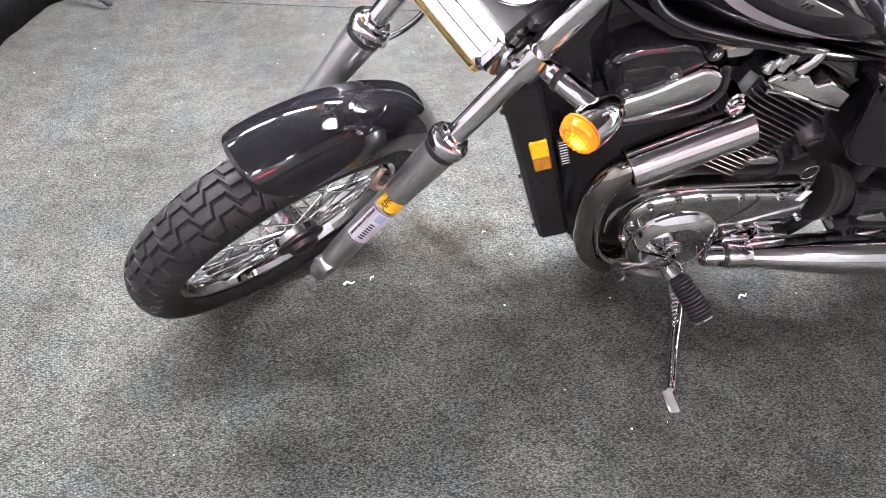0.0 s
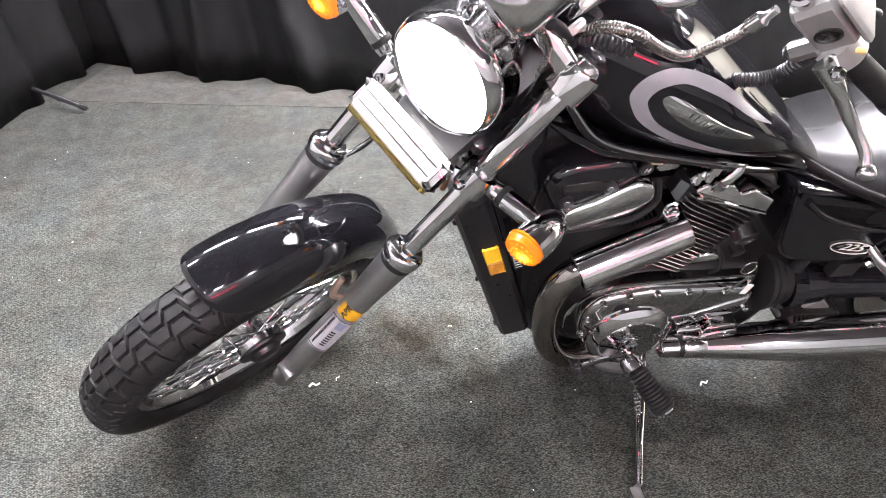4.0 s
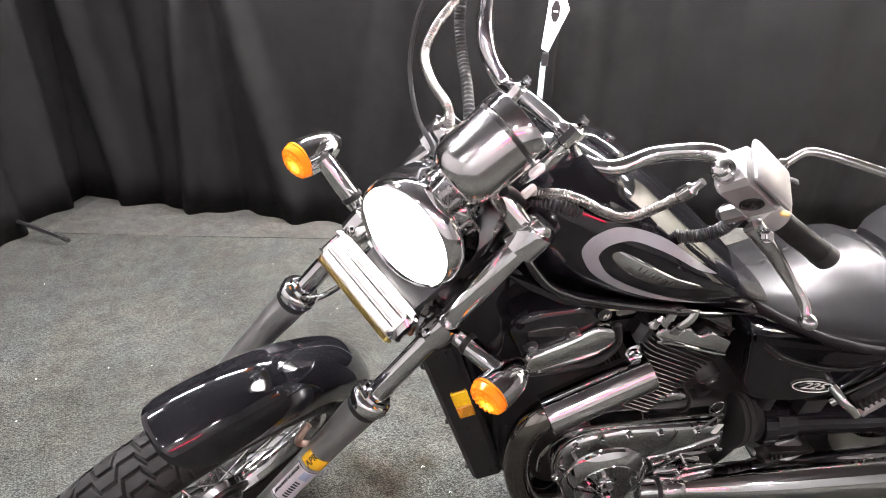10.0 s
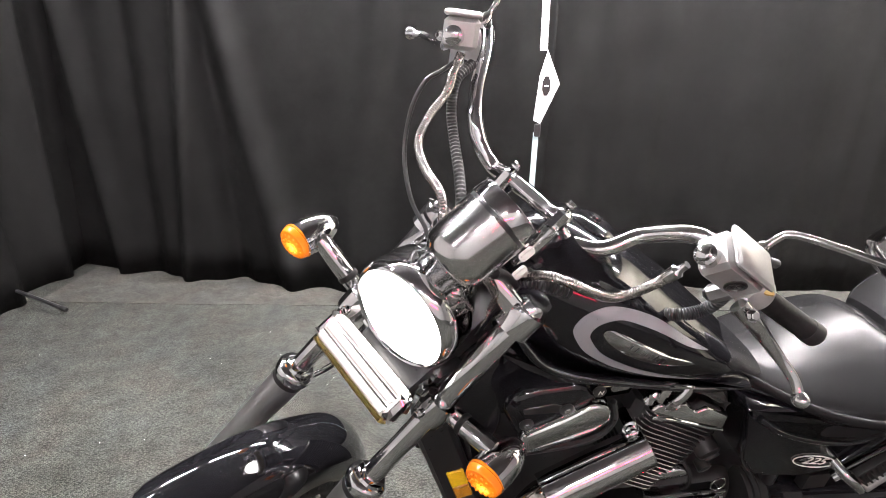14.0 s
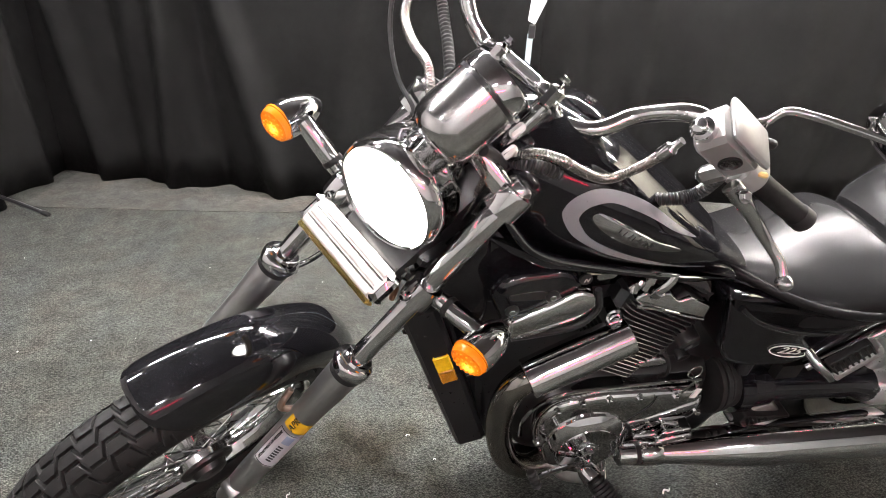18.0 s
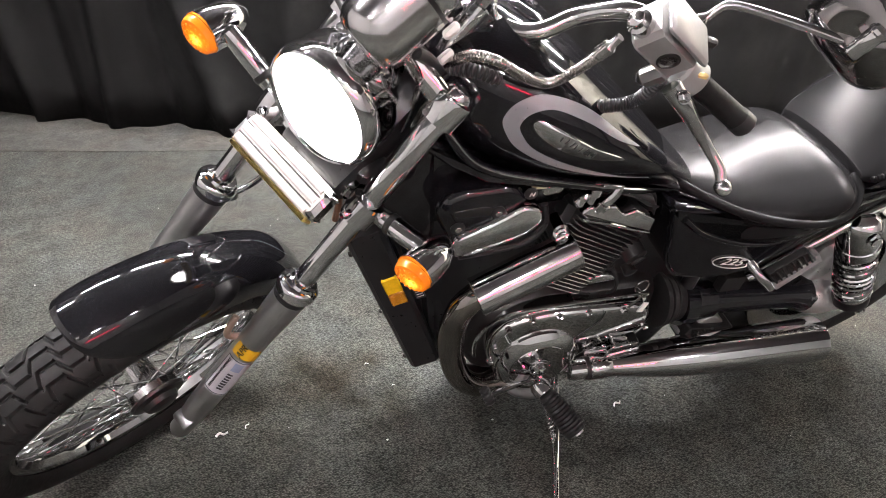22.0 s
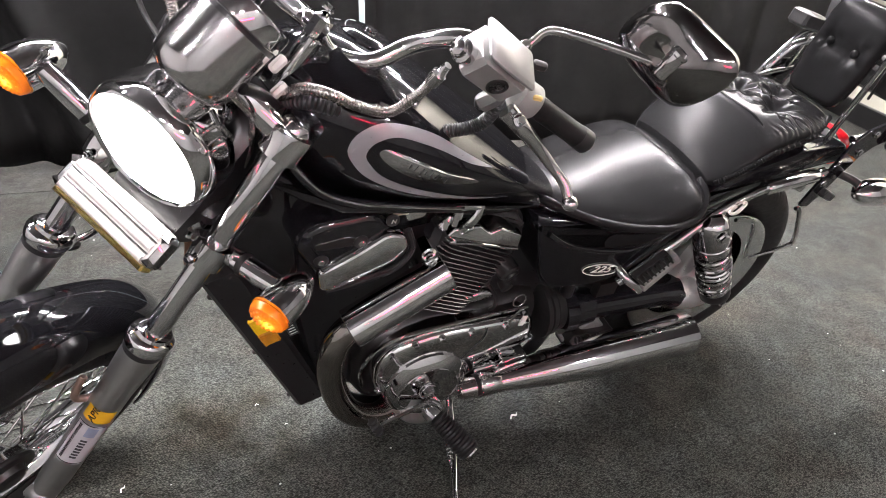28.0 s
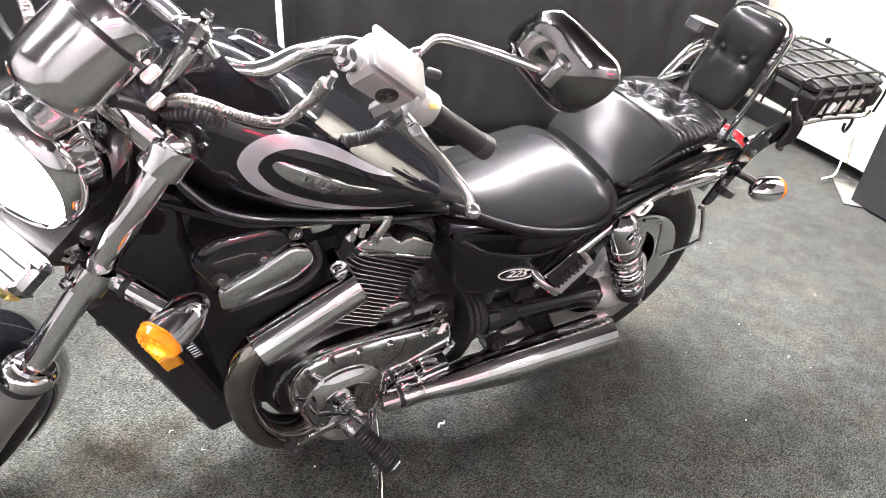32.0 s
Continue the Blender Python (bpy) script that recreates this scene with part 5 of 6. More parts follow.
# fender: a deep rounded arc with a shoulder round the fork and a rounded tip
g = Geo()
loops = []
for i in range(81):
    t = i / 80
    R = 0.357 + 0.008 * (1 - t)
    lip = max(0.0, (t - 0.86) / 0.14)
    rise = max(0.0, min(1.0, (t - 0.42) / 0.45))
    drop = 0.062 + 0.032 * rise * rise * (3 - 2 * rise)
    loop = []
    for j in range(41):
        v = -1 + j / 20
        a = radians(-42 + 138.5 * t - 13 * abs(v) ** 2.6 * lip)
        s, c = abs(math.sin(v * math.pi / 2)) ** 0.82, abs(math.cos(v * math.pi / 2)) ** 0.8
        waist = 1 - 0.05 * math.exp(-((math.degrees(a) - 42) / 13) ** 2)
        r = R - 0.007 * lip ** 2 - drop * (1 - 0.1 * lip) * (1 - c)
        loop.append((r * math.cos(a), math.copysign(0.070 * waist * s, v) + 0.017, r * math.sin(a)))
    loops.append(loop)
rings(g, loops, False, (False, False), AT_HUB)
fender = fpart("front_fender", g, PAINT, "gloss black rounded front fender", angle=60)
fender.modifiers.new("thick", "SOLIDIFY").thickness = 0.004


def amber_lit(bulb):
    """Amber glass that glows most round the bulb behind it."""
    m, nt, b = nodes_of("lit_amber_glass")
    tc = nt.nodes.new("ShaderNodeTexCoord")
    d = nt.nodes.new("ShaderNodeVectorMath")
    d.operation = "DISTANCE"
    nt.links.new(tc.outputs["Object"], d.inputs[0])
    d.inputs[1].default_value = bulb
    k = nt.nodes.new("ShaderNodeMath")
    k.operation = "MULTIPLY"
    nt.links.new(d.outputs["Value"], k.inputs[0])
    k.inputs[1].default_value = 25.0
    tint = ramp(nt, k.outputs[0], [(0.12, (1.0, 0.60, 0.08)), (0.35, (1.0, 0.34, 0.012)), (0.7, (1.0, 0.17, 0.004))])
    power = ramp(nt, k.outputs[0], [(0.1, (1, 1, 1)), (0.32, (0.24, 0.24, 0.24)), (0.62, (0.05, 0.05, 0.05))])
    s = nt.nodes.new("ShaderNodeMath")
    s.operation = "MULTIPLY"
    nt.links.new(power.outputs[0], s.inputs[0])
    s.inputs[1].default_value = 2.1
    nt.links.new(tint.outputs[0], b.inputs["Emission Color"])
    nt.links.new(s.outputs[0], b.inputs["Emission Strength"])
    b.inputs["Base Color"].default_value, b.inputs["Roughness"].default_value = (0.85, 0.2, 0.01, 1), 0.12
    return m


# triple clamps
lo = fpart("lower_clamp", block(Geo(), 0.05, 0.17, 0.04, aim(LEG(0, 0.2) + Vector((0.012, 0, 0)), FORK), 0.014), CHROME, "chrome lower fork clamp")
up = fpart("upper_clamp", block(Geo(), 0.06, 0.12, 0.028, aim(LEG(0, 0.395) + Vector((0.015, 0, 0)), FORK), 0.01), CHROME, "chrome upper fork clamp")
for side in (-1, 1):
    part("clamp_ring", lathe(Geo(), [(0.019, -0.022), (0.026, -0.019), (0.027, 0.0), (0.026, 0.019), (0.019, 0.022)], 28, aim(LEG(side, 0.205), leg_dir(side))), CHROME, lo)
    part("clamp_ring", lathe(Geo(), [(0.021, -0.026), (0.029, -0.023), (0.030, 0.012), (0.0285, 0.017), (0.022, 0.019), (0.020, 0.026), (0.016, 0.030), (0.004, 0.031)], 32, aim(LEG(side, 0.405), leg_dir(side))), CHROME, up)
    c0, c1 = LEG(side, 0.405), LEG(side, 0.455) + Vector((-0.052, -0.062 * side, 0.0))
    part("clamp_arm", tube(Geo(), [c0 + Vector((-0.006, 0, 0.006)), c0.lerp(c1, 0.5) + Vector((-0.004, 0, 0.004)), c1], lambda s: 0.019 - 0.005 * s, 14, 6, flat=0.6), CHROME, up, "chrome upper clamp arm")
    bolt(lo, LEG(side, 0.215) + Vector((-0.035, -0.005 * side, 0.0)), (-1, 0, 0.3), 0.006, 0.008)
    # front turn signals on their stalks
    y = OFF + 0.222 * side if side < 0 else 0.22
    st0 = LEG(side, 0.215) + Vector((0.01, 0.02 * side, -0.012))
    zc = 0.777 if side < 0 else 0.817
    hd = Vector((-0.462 if side < 0 else -0.499, y, zc))
    ts = fpart("front_turn_signal", lathe(Geo(), SIG, 32, aim(hd, (1, 0.1, 0.05))), CHROME, "chrome bullet front turn signal, lit amber")
    face = aim(hd, (1, 0.25, 0.02))
    lit = amber_lit(hd + Vector((-0.012, -0.009, 0.003)))
    ln = part("lens", lathe(Geo(), [(0.0295, 0.001), (0.0295, -0.006), (0.027, -0.012), (0.018, -0.0165), (0.002, -0.018)], 32, face), lit, ts, "glowing amber lens with moulded facets")
    for ring_r, count in ((0.0065, 6), (0.0135, 10), (0.0205, 15)):
        for k in range(count):
            a = 2 * math.pi * k / count
            h = -0.0178 + 0.0055 * (ring_r / 0.022) ** 3
            lathe_at = face @ Matrix.Translation((ring_r * math.cos(a), ring_r * math.sin(a), h))
            part("lens_facet", lathe(Geo(), [(0.0034, 0.0016), (0.003, -0.001), (0.0014, -0.0028), (0.0002, -0.0032)], 6, lathe_at), lit, ts)
    part("lens_rim", lathe(Geo(), [(0.0295, -0.001), (0.0312, 0.0), (0.0312, 0.003), (0.030, 0.004)], 32, aim(hd, (1, 0.2, 0.03))), AMBER_OFF, ts)
    end = hd + Vector((0.03, -0.022 * side, 0.012))
    part("stalk", tube(Geo(), [st0, st0.lerp(end, 0.5), end], lambda s: 0.0145 + 0.002 * math.sin(math.pi * s), 16, 4), CHROME, ts, "chrome signal stalk")
    part("stalk_ring", lathe(Geo(), [(0.0165, -0.005), (0.0178, -0.003), (0.0178, 0.003), (0.0165, 0.005)], 20, aim(st0.lerp(end, 0.3), end - st0)), RUBBER, ts, "black rubber stalk ring")

# headlight bowl
GLOW, nt, p = nodes_of("headlight_glow")
p.inputs["Emission Color"].default_value, p.inputs["Emission Strength"].default_value = (1.0, 0.96, 0.97, 1), HEADLIGHT
HL = aim((-0.468, OFF + 0.013, 0.887), (-1, -0.17, 0.09)) @ Matrix.Diagonal((0.97, 0.97, 1, 1))
hl = fpart("headlight", lathe(Geo(), [(0.076, -0.004), (0.0785, 0.004), (0.082, 0.007), (0.0865, 0.004), (0.0905, -0.006), (0.0915, -0.02), (0.0895, -0.023), (0.0895, -0.045), (0.084, -0.078), (0.068, -0.108), (0.045, -0.126), (0.02, -0.134), (0.004, -0.136)], 48, HL), CHROME, "chrome bullet headlight, switched on")
part("lens", lathe(Geo(), [(0.0785, 0.002), (0.062, 0.010), (0.03, 0.014), (0.002, 0.015)], 48, HL), GLOW, hl, "brightly lit headlight lens")
part("headlight_ear", block(Geo(), 0.05, 0.03, 0.03, Matrix.Translation((-0.42, OFF - 0.06, 0.80)), 0.006), FRAME_BLACK, hl)
for a in (-40, 40):
    bolt(hl, HL @ Vector((0.086 * math.sin(radians(a)), -0.086 * math.cos(radians(a)), -0.012)), HL.to_3x3() @ Vector((math.sin(radians(a)), -math.cos(radians(a)), 0)), 0.004, 0.006)

# chrome bar with an amber lower reflector below the headlight
BARM = Matrix.Translation((-0.518, OFF + 0.014, 0.786)) @ Matrix.Rotation(radians(-10), 4, "X") @ aim((0, 0, 0), (-0.5, 0, 0.87))
pill = rounded([(-0.028, -0.098), (0.028, -0.098), (0.028, 0.098), (-0.028, 0.098)], 0.022, 5)
# pale base colour stands in for the headlight's glare on the bar
BAR_WHITE = surface("pale_bar_glare", (0.74, 0.72, 0.69), 0.18, 0.35, coat=0.5, vary=0.06, rvary=0.04)
bar = fpart("light_bar", rings(Geo(), [[(x, y, z) for x, y in shrink(pill, d)] for z, d in ((-0.014, 0.006), (-0.01, 0.001), (0.0, 0.0), (0.006, 0.001), (0.012, 0.006), (0.014, 0.012))], m=BARM), BAR_WHITE, "pale ribbed light bar below the headlight")
for k in range(2):
    x = -0.009 + 0.018 * k
    part("bar_groove", block(Geo(), 0.0022, 0.170, 0.003, BARM @ Matrix.Translation((x, 0, 0.0138)), 0.0006), DARK_STEEL, bar)
for k in range(3):
    x = -0.018 + 0.018 * k
    part("bar_rib", tube(Geo(), [BARM @ Vector((x, -0.083, 0.0095)), BARM @ Vector((x, 0.083, 0.0095))], 0.0074, 14, 1, smooth=False), BAR_WHITE, bar)
for s in (-1, 1):
    part("bar_cap", block(Geo(), 0.052, 0.014, 0.030, BARM @ Matrix.Translation((0, 0.091 * s, 0.001)), 0.009), CHROME, bar, "chrome end cap of the bar")
part("amber_strip", block(Geo(), 0.008, 0.182, 0.022, BARM @ Matrix.Translation((-0.0295, 0, 0.0)), 0.0035), surface("ochre_reflector", (0.30, 0.235, 0.06), 0.35, vary=0.35, scale=220, bumps=0.6, bscale=300), bar, "ochre dimpled reflector strip")
fpart("steering_shroud", plate(Geo(), rounded([(-0.50, 0.79), (-0.45, 0.83), (-0.33, 0.96), (-0.28, 0.93), (-0.40, 0.76), (-0.46, 0.74)], 0.02), OFF - 0.06, OFF + 0.06, 0.01, steps=3), FRAME_BLACK, "black steering head shroud")

# brake pipe on the far leg
bp = fpart("brake_pipe", tube(Geo(), [LEG(1, 0.20) + Vector((0.03, -0.03, 0)), LEG(1, 0.12) + Vector((0.045, -0.02, -0.02)), LEG(1, 0.07) + Vector((0.06, -0.02, -0.035)), LEG(1, 0.03) + Vector((0.055, -0.01, -0.05)), LEG(1, -0.02) + Vector((0.045, 0.0, -0.03))], 0.0055, 10, 6), CHROME_DULL, "bent steel brake pipe")
part("pipe_clip", block(Geo(), 0.022, 0.022, 0.016, Matrix.Translation(LEG(1, -0.02) + Vector((0.045, 0, -0.03))) @ Matrix.Rotation(radians(30), 4, "Y"), 0.003), FRAME_BLACK, bp)
fpart("drain_tube", tube(Geo(), [(-0.455, OFF - 0.045, 0.735), (-0.462, OFF - 0.055, 0.705), (-0.468, OFF - 0.06, 0.68)], 0.0055, 8), surface("brown_rubber", (0.16, 0.07, 0.035), 0.6), "brown rubber tube end")

# speedometer can
SP = aim((-0.421, OFF + 0.008, 0.985), (0.80, 0, 0.60)) @ Matrix.Diagonal((0.88, 0.88, 0.95, 1))
can = fpart("speedometer", lathe(Geo(), [(0.004, -0.002), (0.032, 0.0), (0.046, 0.006), (0.054, 0.018), (0.057, 0.035), (0.058, 0.096)], 48, SP), BRUSHED, "brushed metal speedometer can")
part("can_groove", lathe(Geo(), [(0.0565, 0.095), (0.056, 0.099), (0.0565, 0.103)], 48, SP), FRAME_BLACK, can)
part("can_bezel", lathe(Geo(), [(0.057, 0.102), (0.0595, 0.104), (0.0595, 0.125), (0.057, 0.129), (0.051, 0.13), (0.051, 0.126)], 48, SP), CHROME, can, "chrome bezel")
part("dial", lathe(Geo(), [(0.051, 0.127), (0.002, 0.127)], 32, SP), FRAME_BLACK, can)
part("can_bracket", tube(Geo(), [(-0.375, OFF - 0.04, 1.0), (-0.355, OFF - 0.045, 0.985), (-0.335, OFF - 0.055, 0.96)], 0.008, 10), FRAME_BLACK, can)
for p in ((-0.334, -0.07, 1.026), (-0.327, -0.072, 0.979)):
    fpart("wire_connector", block(Geo(), 0.023, 0.011, 0.013, Matrix.Translation(p) @ Matrix.Rotation(radians(-30), 4, "Y"), 0.003), WHITE_PLASTIC, "small white wire connector")

# handlebar: risers, bar, controls
LBAR = [(-0.252, OFF, 1.025), (-0.254, -0.045, 1.028), (-0.233, -0.066, 0.99), (-0.209, -0.11, 1.003), (-0.162, -0.133, 1.032), (-0.139, -0.177, 1.073), (-0.11, -0.213, 1.069), (-0.091, -0.261, 1.047), (-0.06, -0.31, 1.025)]
RBAR = [(-0.252, OFF, 1.025), (-0.245, 0.05, 1.01), (-0.236, 0.092, 0.991), (-0.238, 0.13, 1.006), (-0.231, 0.162, 1.028), (-0.202, 0.2, 1.044), (-0.168, 0.232, 1.054), (-0.135, 0.262, 1.062), (-0.10, 0.30, 1.067)]
hb = fpart("handlebar", tube(Geo(), RBAR[:0:-1] + LBAR, 0.0125, 18, 8), CHROME, "chrome swept-back handlebar")
for y in (-0.05, 0.055):
    zz = 1.03 if y < 0 else 1.008
    part("bar_clamp", block(Geo(), 0.03, 0.024, 0.04, aim((-0.252, y, zz), (0.55, 0, 0.83)), 0.007), CHROME, hb, "chrome bar clamp")
    part("riser", lathe(Geo(), [(0.013, 0), (0.0145, 0.02), (0.0145, 0.075)], 18, aim((-0.305, y, 0.955), (0.053, 0, zz - 0.965))), CHROME, hb, "chrome riser")
    bolt(hb, (-0.241, y, zz + 0.021), (0.55, 0, 0.83), 0.006, 0.008)


def controls(flip, at, label):
    """Fluid reservoir, switch block, lever and grip, modelled for the left side."""
    M = Matrix.Translation(at) @ Matrix.Diagonal((1, flip, 1, 1))
    W = lambda x, y, z: M @ Vector((x, y, z))
    RM = M @ Matrix(((0.68, 0.70, 0.25, -0.168), (-0.57, 0.70, -0.43, -0.243), (-0.47, 0.15, 0.87, 1.103), (0, 0, 0, 1))) @ Matrix.Diagonal((1.1, 1.1, 1.1, 1))
    res = fpart("brake_reservoir", block(Geo(), 0.077, 0.048, 0.042, RM, 0.006), CAST_LIGHT, label)
    part("lid", block(Geo(), 0.080, 0.051, 0.008, RM @ Matrix.Translation((0, 0, 0.025)), 0.003), CAST_LIGHT, res, "pale alloy reservoir lid")
    part("sight_glass", lathe(Geo(), [(0.0125, 0.0), (0.0125, 0.002), (0.010, 0.003), (0.009, 0.0005), (0.001, 0.0005)], 20, RM @ aim((0.006, -0.0235, 0.0), (0, -1, 0))), DARK_STEEL, res, "round dark sight glass")
    part("bracket", block(Geo(), 0.026, 0.022, 0.040, RM @ Matrix.Translation((0.046, -0.004, -0.036)), 0.008), ALLOY, res, "cast lever bracket")
    part("banjo", lathe(Geo(), [(0.008, 0), (0.013, 0.004), (0.013, 0.016), (0.009, 0.018), (0.009, 0.026), (0.006, 0.028)], 14, RM @ aim((-0.036, -0.006, -0.004), (-1, -0.2, 0.1))), CHROME_DULL, res, "steel banjo bolt")
    part("switch_block", lathe(Geo(), [(0.021, 0), (0.025, 0.004), (0.025, 0.032), (0.022, 0.036)], 24, M @ aim((-0.1007, -0.2687, 1.043), (0.068, -0.095, -0.037))), CAST_LIGHT, res, "pale alloy switch housing")
    part("horn_button", block(Geo(), 0.016, 0.008, 0.018, M @ Matrix.Translation((-0.095, -0.298, 1.05)) @ Matrix.Rotation(radians(-40), 4, "Z"), 0.002), surface("ivory_button", (0.68, 0.5, 0.18), 0.5), res, "yellowed switch button")
    part("dip_button", block(Geo(), 0.02, 0.01, 0.012, M @ Matrix.Translation((-0.078, -0.272, 1.082)) @ Matrix.Rotation(radians(-50), 4, "Z"), 0.002), PLASTIC, res)
    lv = fpart("hand_lever", tube(Geo(), [W(-0.15, -0.285, 1.052), W(-0.135, -0.315, 1.035), W(-0.112, -0.342, 1.01), W(-0.098, -0.375, 0.99), W(-0.094, -0.405, 0.978), W(-0.099, -0.425, 0.967)], lambda s: 0.0135 - 0.006 * min(1.0, s * 1.6), 12, 6, flat=0.7), CHROME_DULL, "polished alloy hand lever")
    part("lever_ball", lathe(Geo(), [(0.0012 + 0.0112 * math.sin(math.pi * (k + 0.12) / 9.2), -0.0112 * math.cos(math.pi * (k + 0.12) / 9.2)) for k in range(10)], 18, M @ Matrix.Translation((-0.1, -0.43, 0.965))), CHROME_DULL, lv, "ball end of the lever")
    bolt(lv, W(-0.148, -0.305, 1.052), (-0.3, -0.5, 0.9), 0.007, 0.008)
    gr = fpart("grip", lathe(Geo(), [(0.014, 0), (0.0185, 0.003), (0.0185, 0.006), (0.0165, 0.009), (0.0165, 0.098), (0.0172, 0.1), (0.0172, 0.118), (0.0145, 0.122), (0.002, 0.122)], 24, M @ aim((-0.084, -0.292, 1.034), (0.064, -0.086, -0.036))), RUBBER, "smooth black rubber grip")
    part("bar_end", lathe(Geo(), [(0.0176, 0.1), (0.018, 0.102), (0.018, 0.12), (0.015, 0.1235), (0.002, 0.124)], 24, M @ aim((-0.084, -0.292, 1.034), (0.064, -0.086, -0.036))), PLASTIC, gr)
    ms = fpart("mirror_stem", tube(Geo(), [W(-0.128, -0.246, 1.108), W(-0.108, -0.252, 1.118), W(-0.092, -0.258, 1.136), W(-0.078, -0.285, 1.147), W(-0.066, -0.34, 1.167), W(-0.058, -0.395, 1.186)], 0.0052, 12, 6), CHROME, "chrome mirror stem")
    part("stem_nut", lathe(Geo(), [(0.008, 0), (0.009, 0.003), (0.009, 0.018), (0.007, 0.022)], 12, M @ aim((-0.128, -0.246, 1.106), (0.02, -0.006, 0.012))), CHROME_DULL, ms)
    return M


SMOKED = surface("smoked_chrome", (0.27, 0.262, 0.26), 0.09, 1.0, vary=0.05, scale=9, rvary=0.02)


def mirror_head(M):
    out = [(-0.320, 1.165), (-0.319, 1.190), (-0.328, 1.218), (-0.345, 1.236), (-0.362, 1.243), (-0.44, 1.244), (-0.456, 1.232), (-0.457, 1.208), (-0.447, 1.172), (-0.432, 1.153), (-0.41, 1.146), (-0.345, 1.150)]
    o = rounded(out, 0.012, 3)
    cx, cz = -0.39, 1.195
    loops = []
    for d, f in ((0.004, 0.97), (0.002, 1.0), (-0.004, 1.0), (-0.008, 0.985), (-0.018, 0.80), (-0.024, 0.45), (-0.0255, 0.1)):
        loops.append([M @ Vector((-0.045 + d + 0.1 * (y - cx), cx + (y - cx) * f, cz + (z - cz) * f)) for y, z in o])
    mh = fpart("mirror", rings(Geo(), loops), SMOKED, "smoked chrome-backed rectangular mirror")
    part("mirror_glass", rings(Geo(), [[M @ Vector((-0.045 + 0.0052 + 0.1 * (y - cx), cx + (y - cx) * f, cz + (z - cz) * f)) for y, z in o] for f in (0.93, 0.2)], True, (False, True)), CHROME, mh, "mirror glass")
    part("mirror_boss", lathe(Geo(), [(0.002, -0.022), (0.011, -0.021), (0.0125, -0.019), (0.0125, -0.008), (0.0142, -0.006), (0.0142, 0.01), (0.016, 0.012), (0.016, 0.016), (0.012, 0.02)], 24, M @ aim((-0.070, -0.393, 1.199), (0.3, -0.05, 1)) @ Matrix.Diagonal((0.8, 0.8, 0.9, 1))), CHROME, mh, "chrome mirror boss")
    return mh


ML = controls(1, (0, 0, 0), "pale cast alloy clutch fluid reservoir")
mirror_head(ML)
MR = controls(-1, (-0.033, 0.022, 0.006), "pale cast alloy brake fluid reservoir")

# hoses
fpart("braided_hose", tube(Geo(), [(-0.325, -0.055, 0.90), (-0.312, -0.062, 0.936), (-0.327, -0.1, 1.009), (-0.32, -0.134, 1.033), (-0.286, -0.158, 1.013), (-0.24, -0.178, 0.993), (-0.226, -0.196, 1.033), (-0.221, -0.205, 1.066), (-0.219, -0.208, 1.075)], corrugated(0.0031, 0.27, 0.0073, 0.0007), 16, 84), BRAID, "braided steel clutch hose")
fpart("hose_end", lathe(Geo(), [(0.007, 0), (0.0095, 0.003), (0.0095, 0.02), (0.006, 0.024), (0.005, 0.036)], 14, aim((-0.222, -0.204, 1.062), (0.006, -0.006, 0.03))), CHROME_DULL, "steel hose ferrule")
fpart("wiring_conduit", tube(Geo(), [(-0.315, -0.07, 0.95), (-0.30, -0.11, 0.975), (-0.256, -0.15, 0.962), (-0.209, -0.18, 0.949), (-0.166, -0.213, 0.94), (-0.15, -0.245, 0.966), (-0.125, -0.262, 0.985), (-0.12, -0.265, 1.03)], corrugated(0.0050, 0.34, 0.0102, 0.0022), 14, 84), PLASTIC, "black corrugated wiring conduit")
fpart("braided_hose", tube(Geo(), [(-0.245, 0.215, 1.118), (-0.262, 0.205, 1.095), (-0.27, 0.2, 1.064), (-0.306, 0.19, 1.037), (-0.334, 0.17, 1.015), (-0.361, 0.12, 1.021), (-0.37, 0.07, 1.02), (-0.387, 0.035, 0.99), (-0.40, 0.02, 0.94)], corrugated(0.0031, 0.34, 0.0070, 0.0007), 16, 100), BRAID, "braided steel brake hose")
fpart("wiring_conduit", tube(Geo(), [(-0.19, 0.235, 1.07), (-0.234, 0.22, 1.062), (-0.248, 0.2, 1.024), (-0.266, 0.16, 0.999), (-0.304, 0.1, 0.997), (-0.338, 0.05, 0.985), (-0.36, 0.03, 0.95)], corrugated(0.0055, 0.30, 0.0088, 0.0018), 12, 36), PLASTIC, "black corrugated wiring conduit")
fpart("throttle_cable", tube(Geo(), [(-0.23, 0.235, 1.085), (-0.269, 0.225, 1.084), (-0.299, 0.22, 1.079), (-0.324, 0.21, 1.043), (-0.347, 0.18, 0.989), (-0.372, 0.12, 0.961), (-0.385, 0.06, 0.955), (-0.39, 0.03, 0.92)], 0.0035, 8, 8), PLASTIC, "thin black throttle cable")
fpart("speedo_cable", tube(Geo(), [(-0.392, -0.065, 1.0), (-0.378, -0.078, 0.975), (-0.369, -0.078, 0.944), (-0.372, -0.08, 0.884), (-0.385, -0.072, 0.83), (-0.42, -0.06, 0.79)], 0.0045, 8, 8), BRAID, "thin steel speedometer cable")
fpart("clutch_line", tube(Geo(), [(-0.325, -0.06, 0.955), (-0.338, -0.072, 0.94), (-0.347, -0.076, 0.91), (-0.355, -0.076, 0.862)], corrugated(0.0036, 0.11, 0.0090, 0.0010), 16, 84), BRAID, "braided hose behind the headlight")


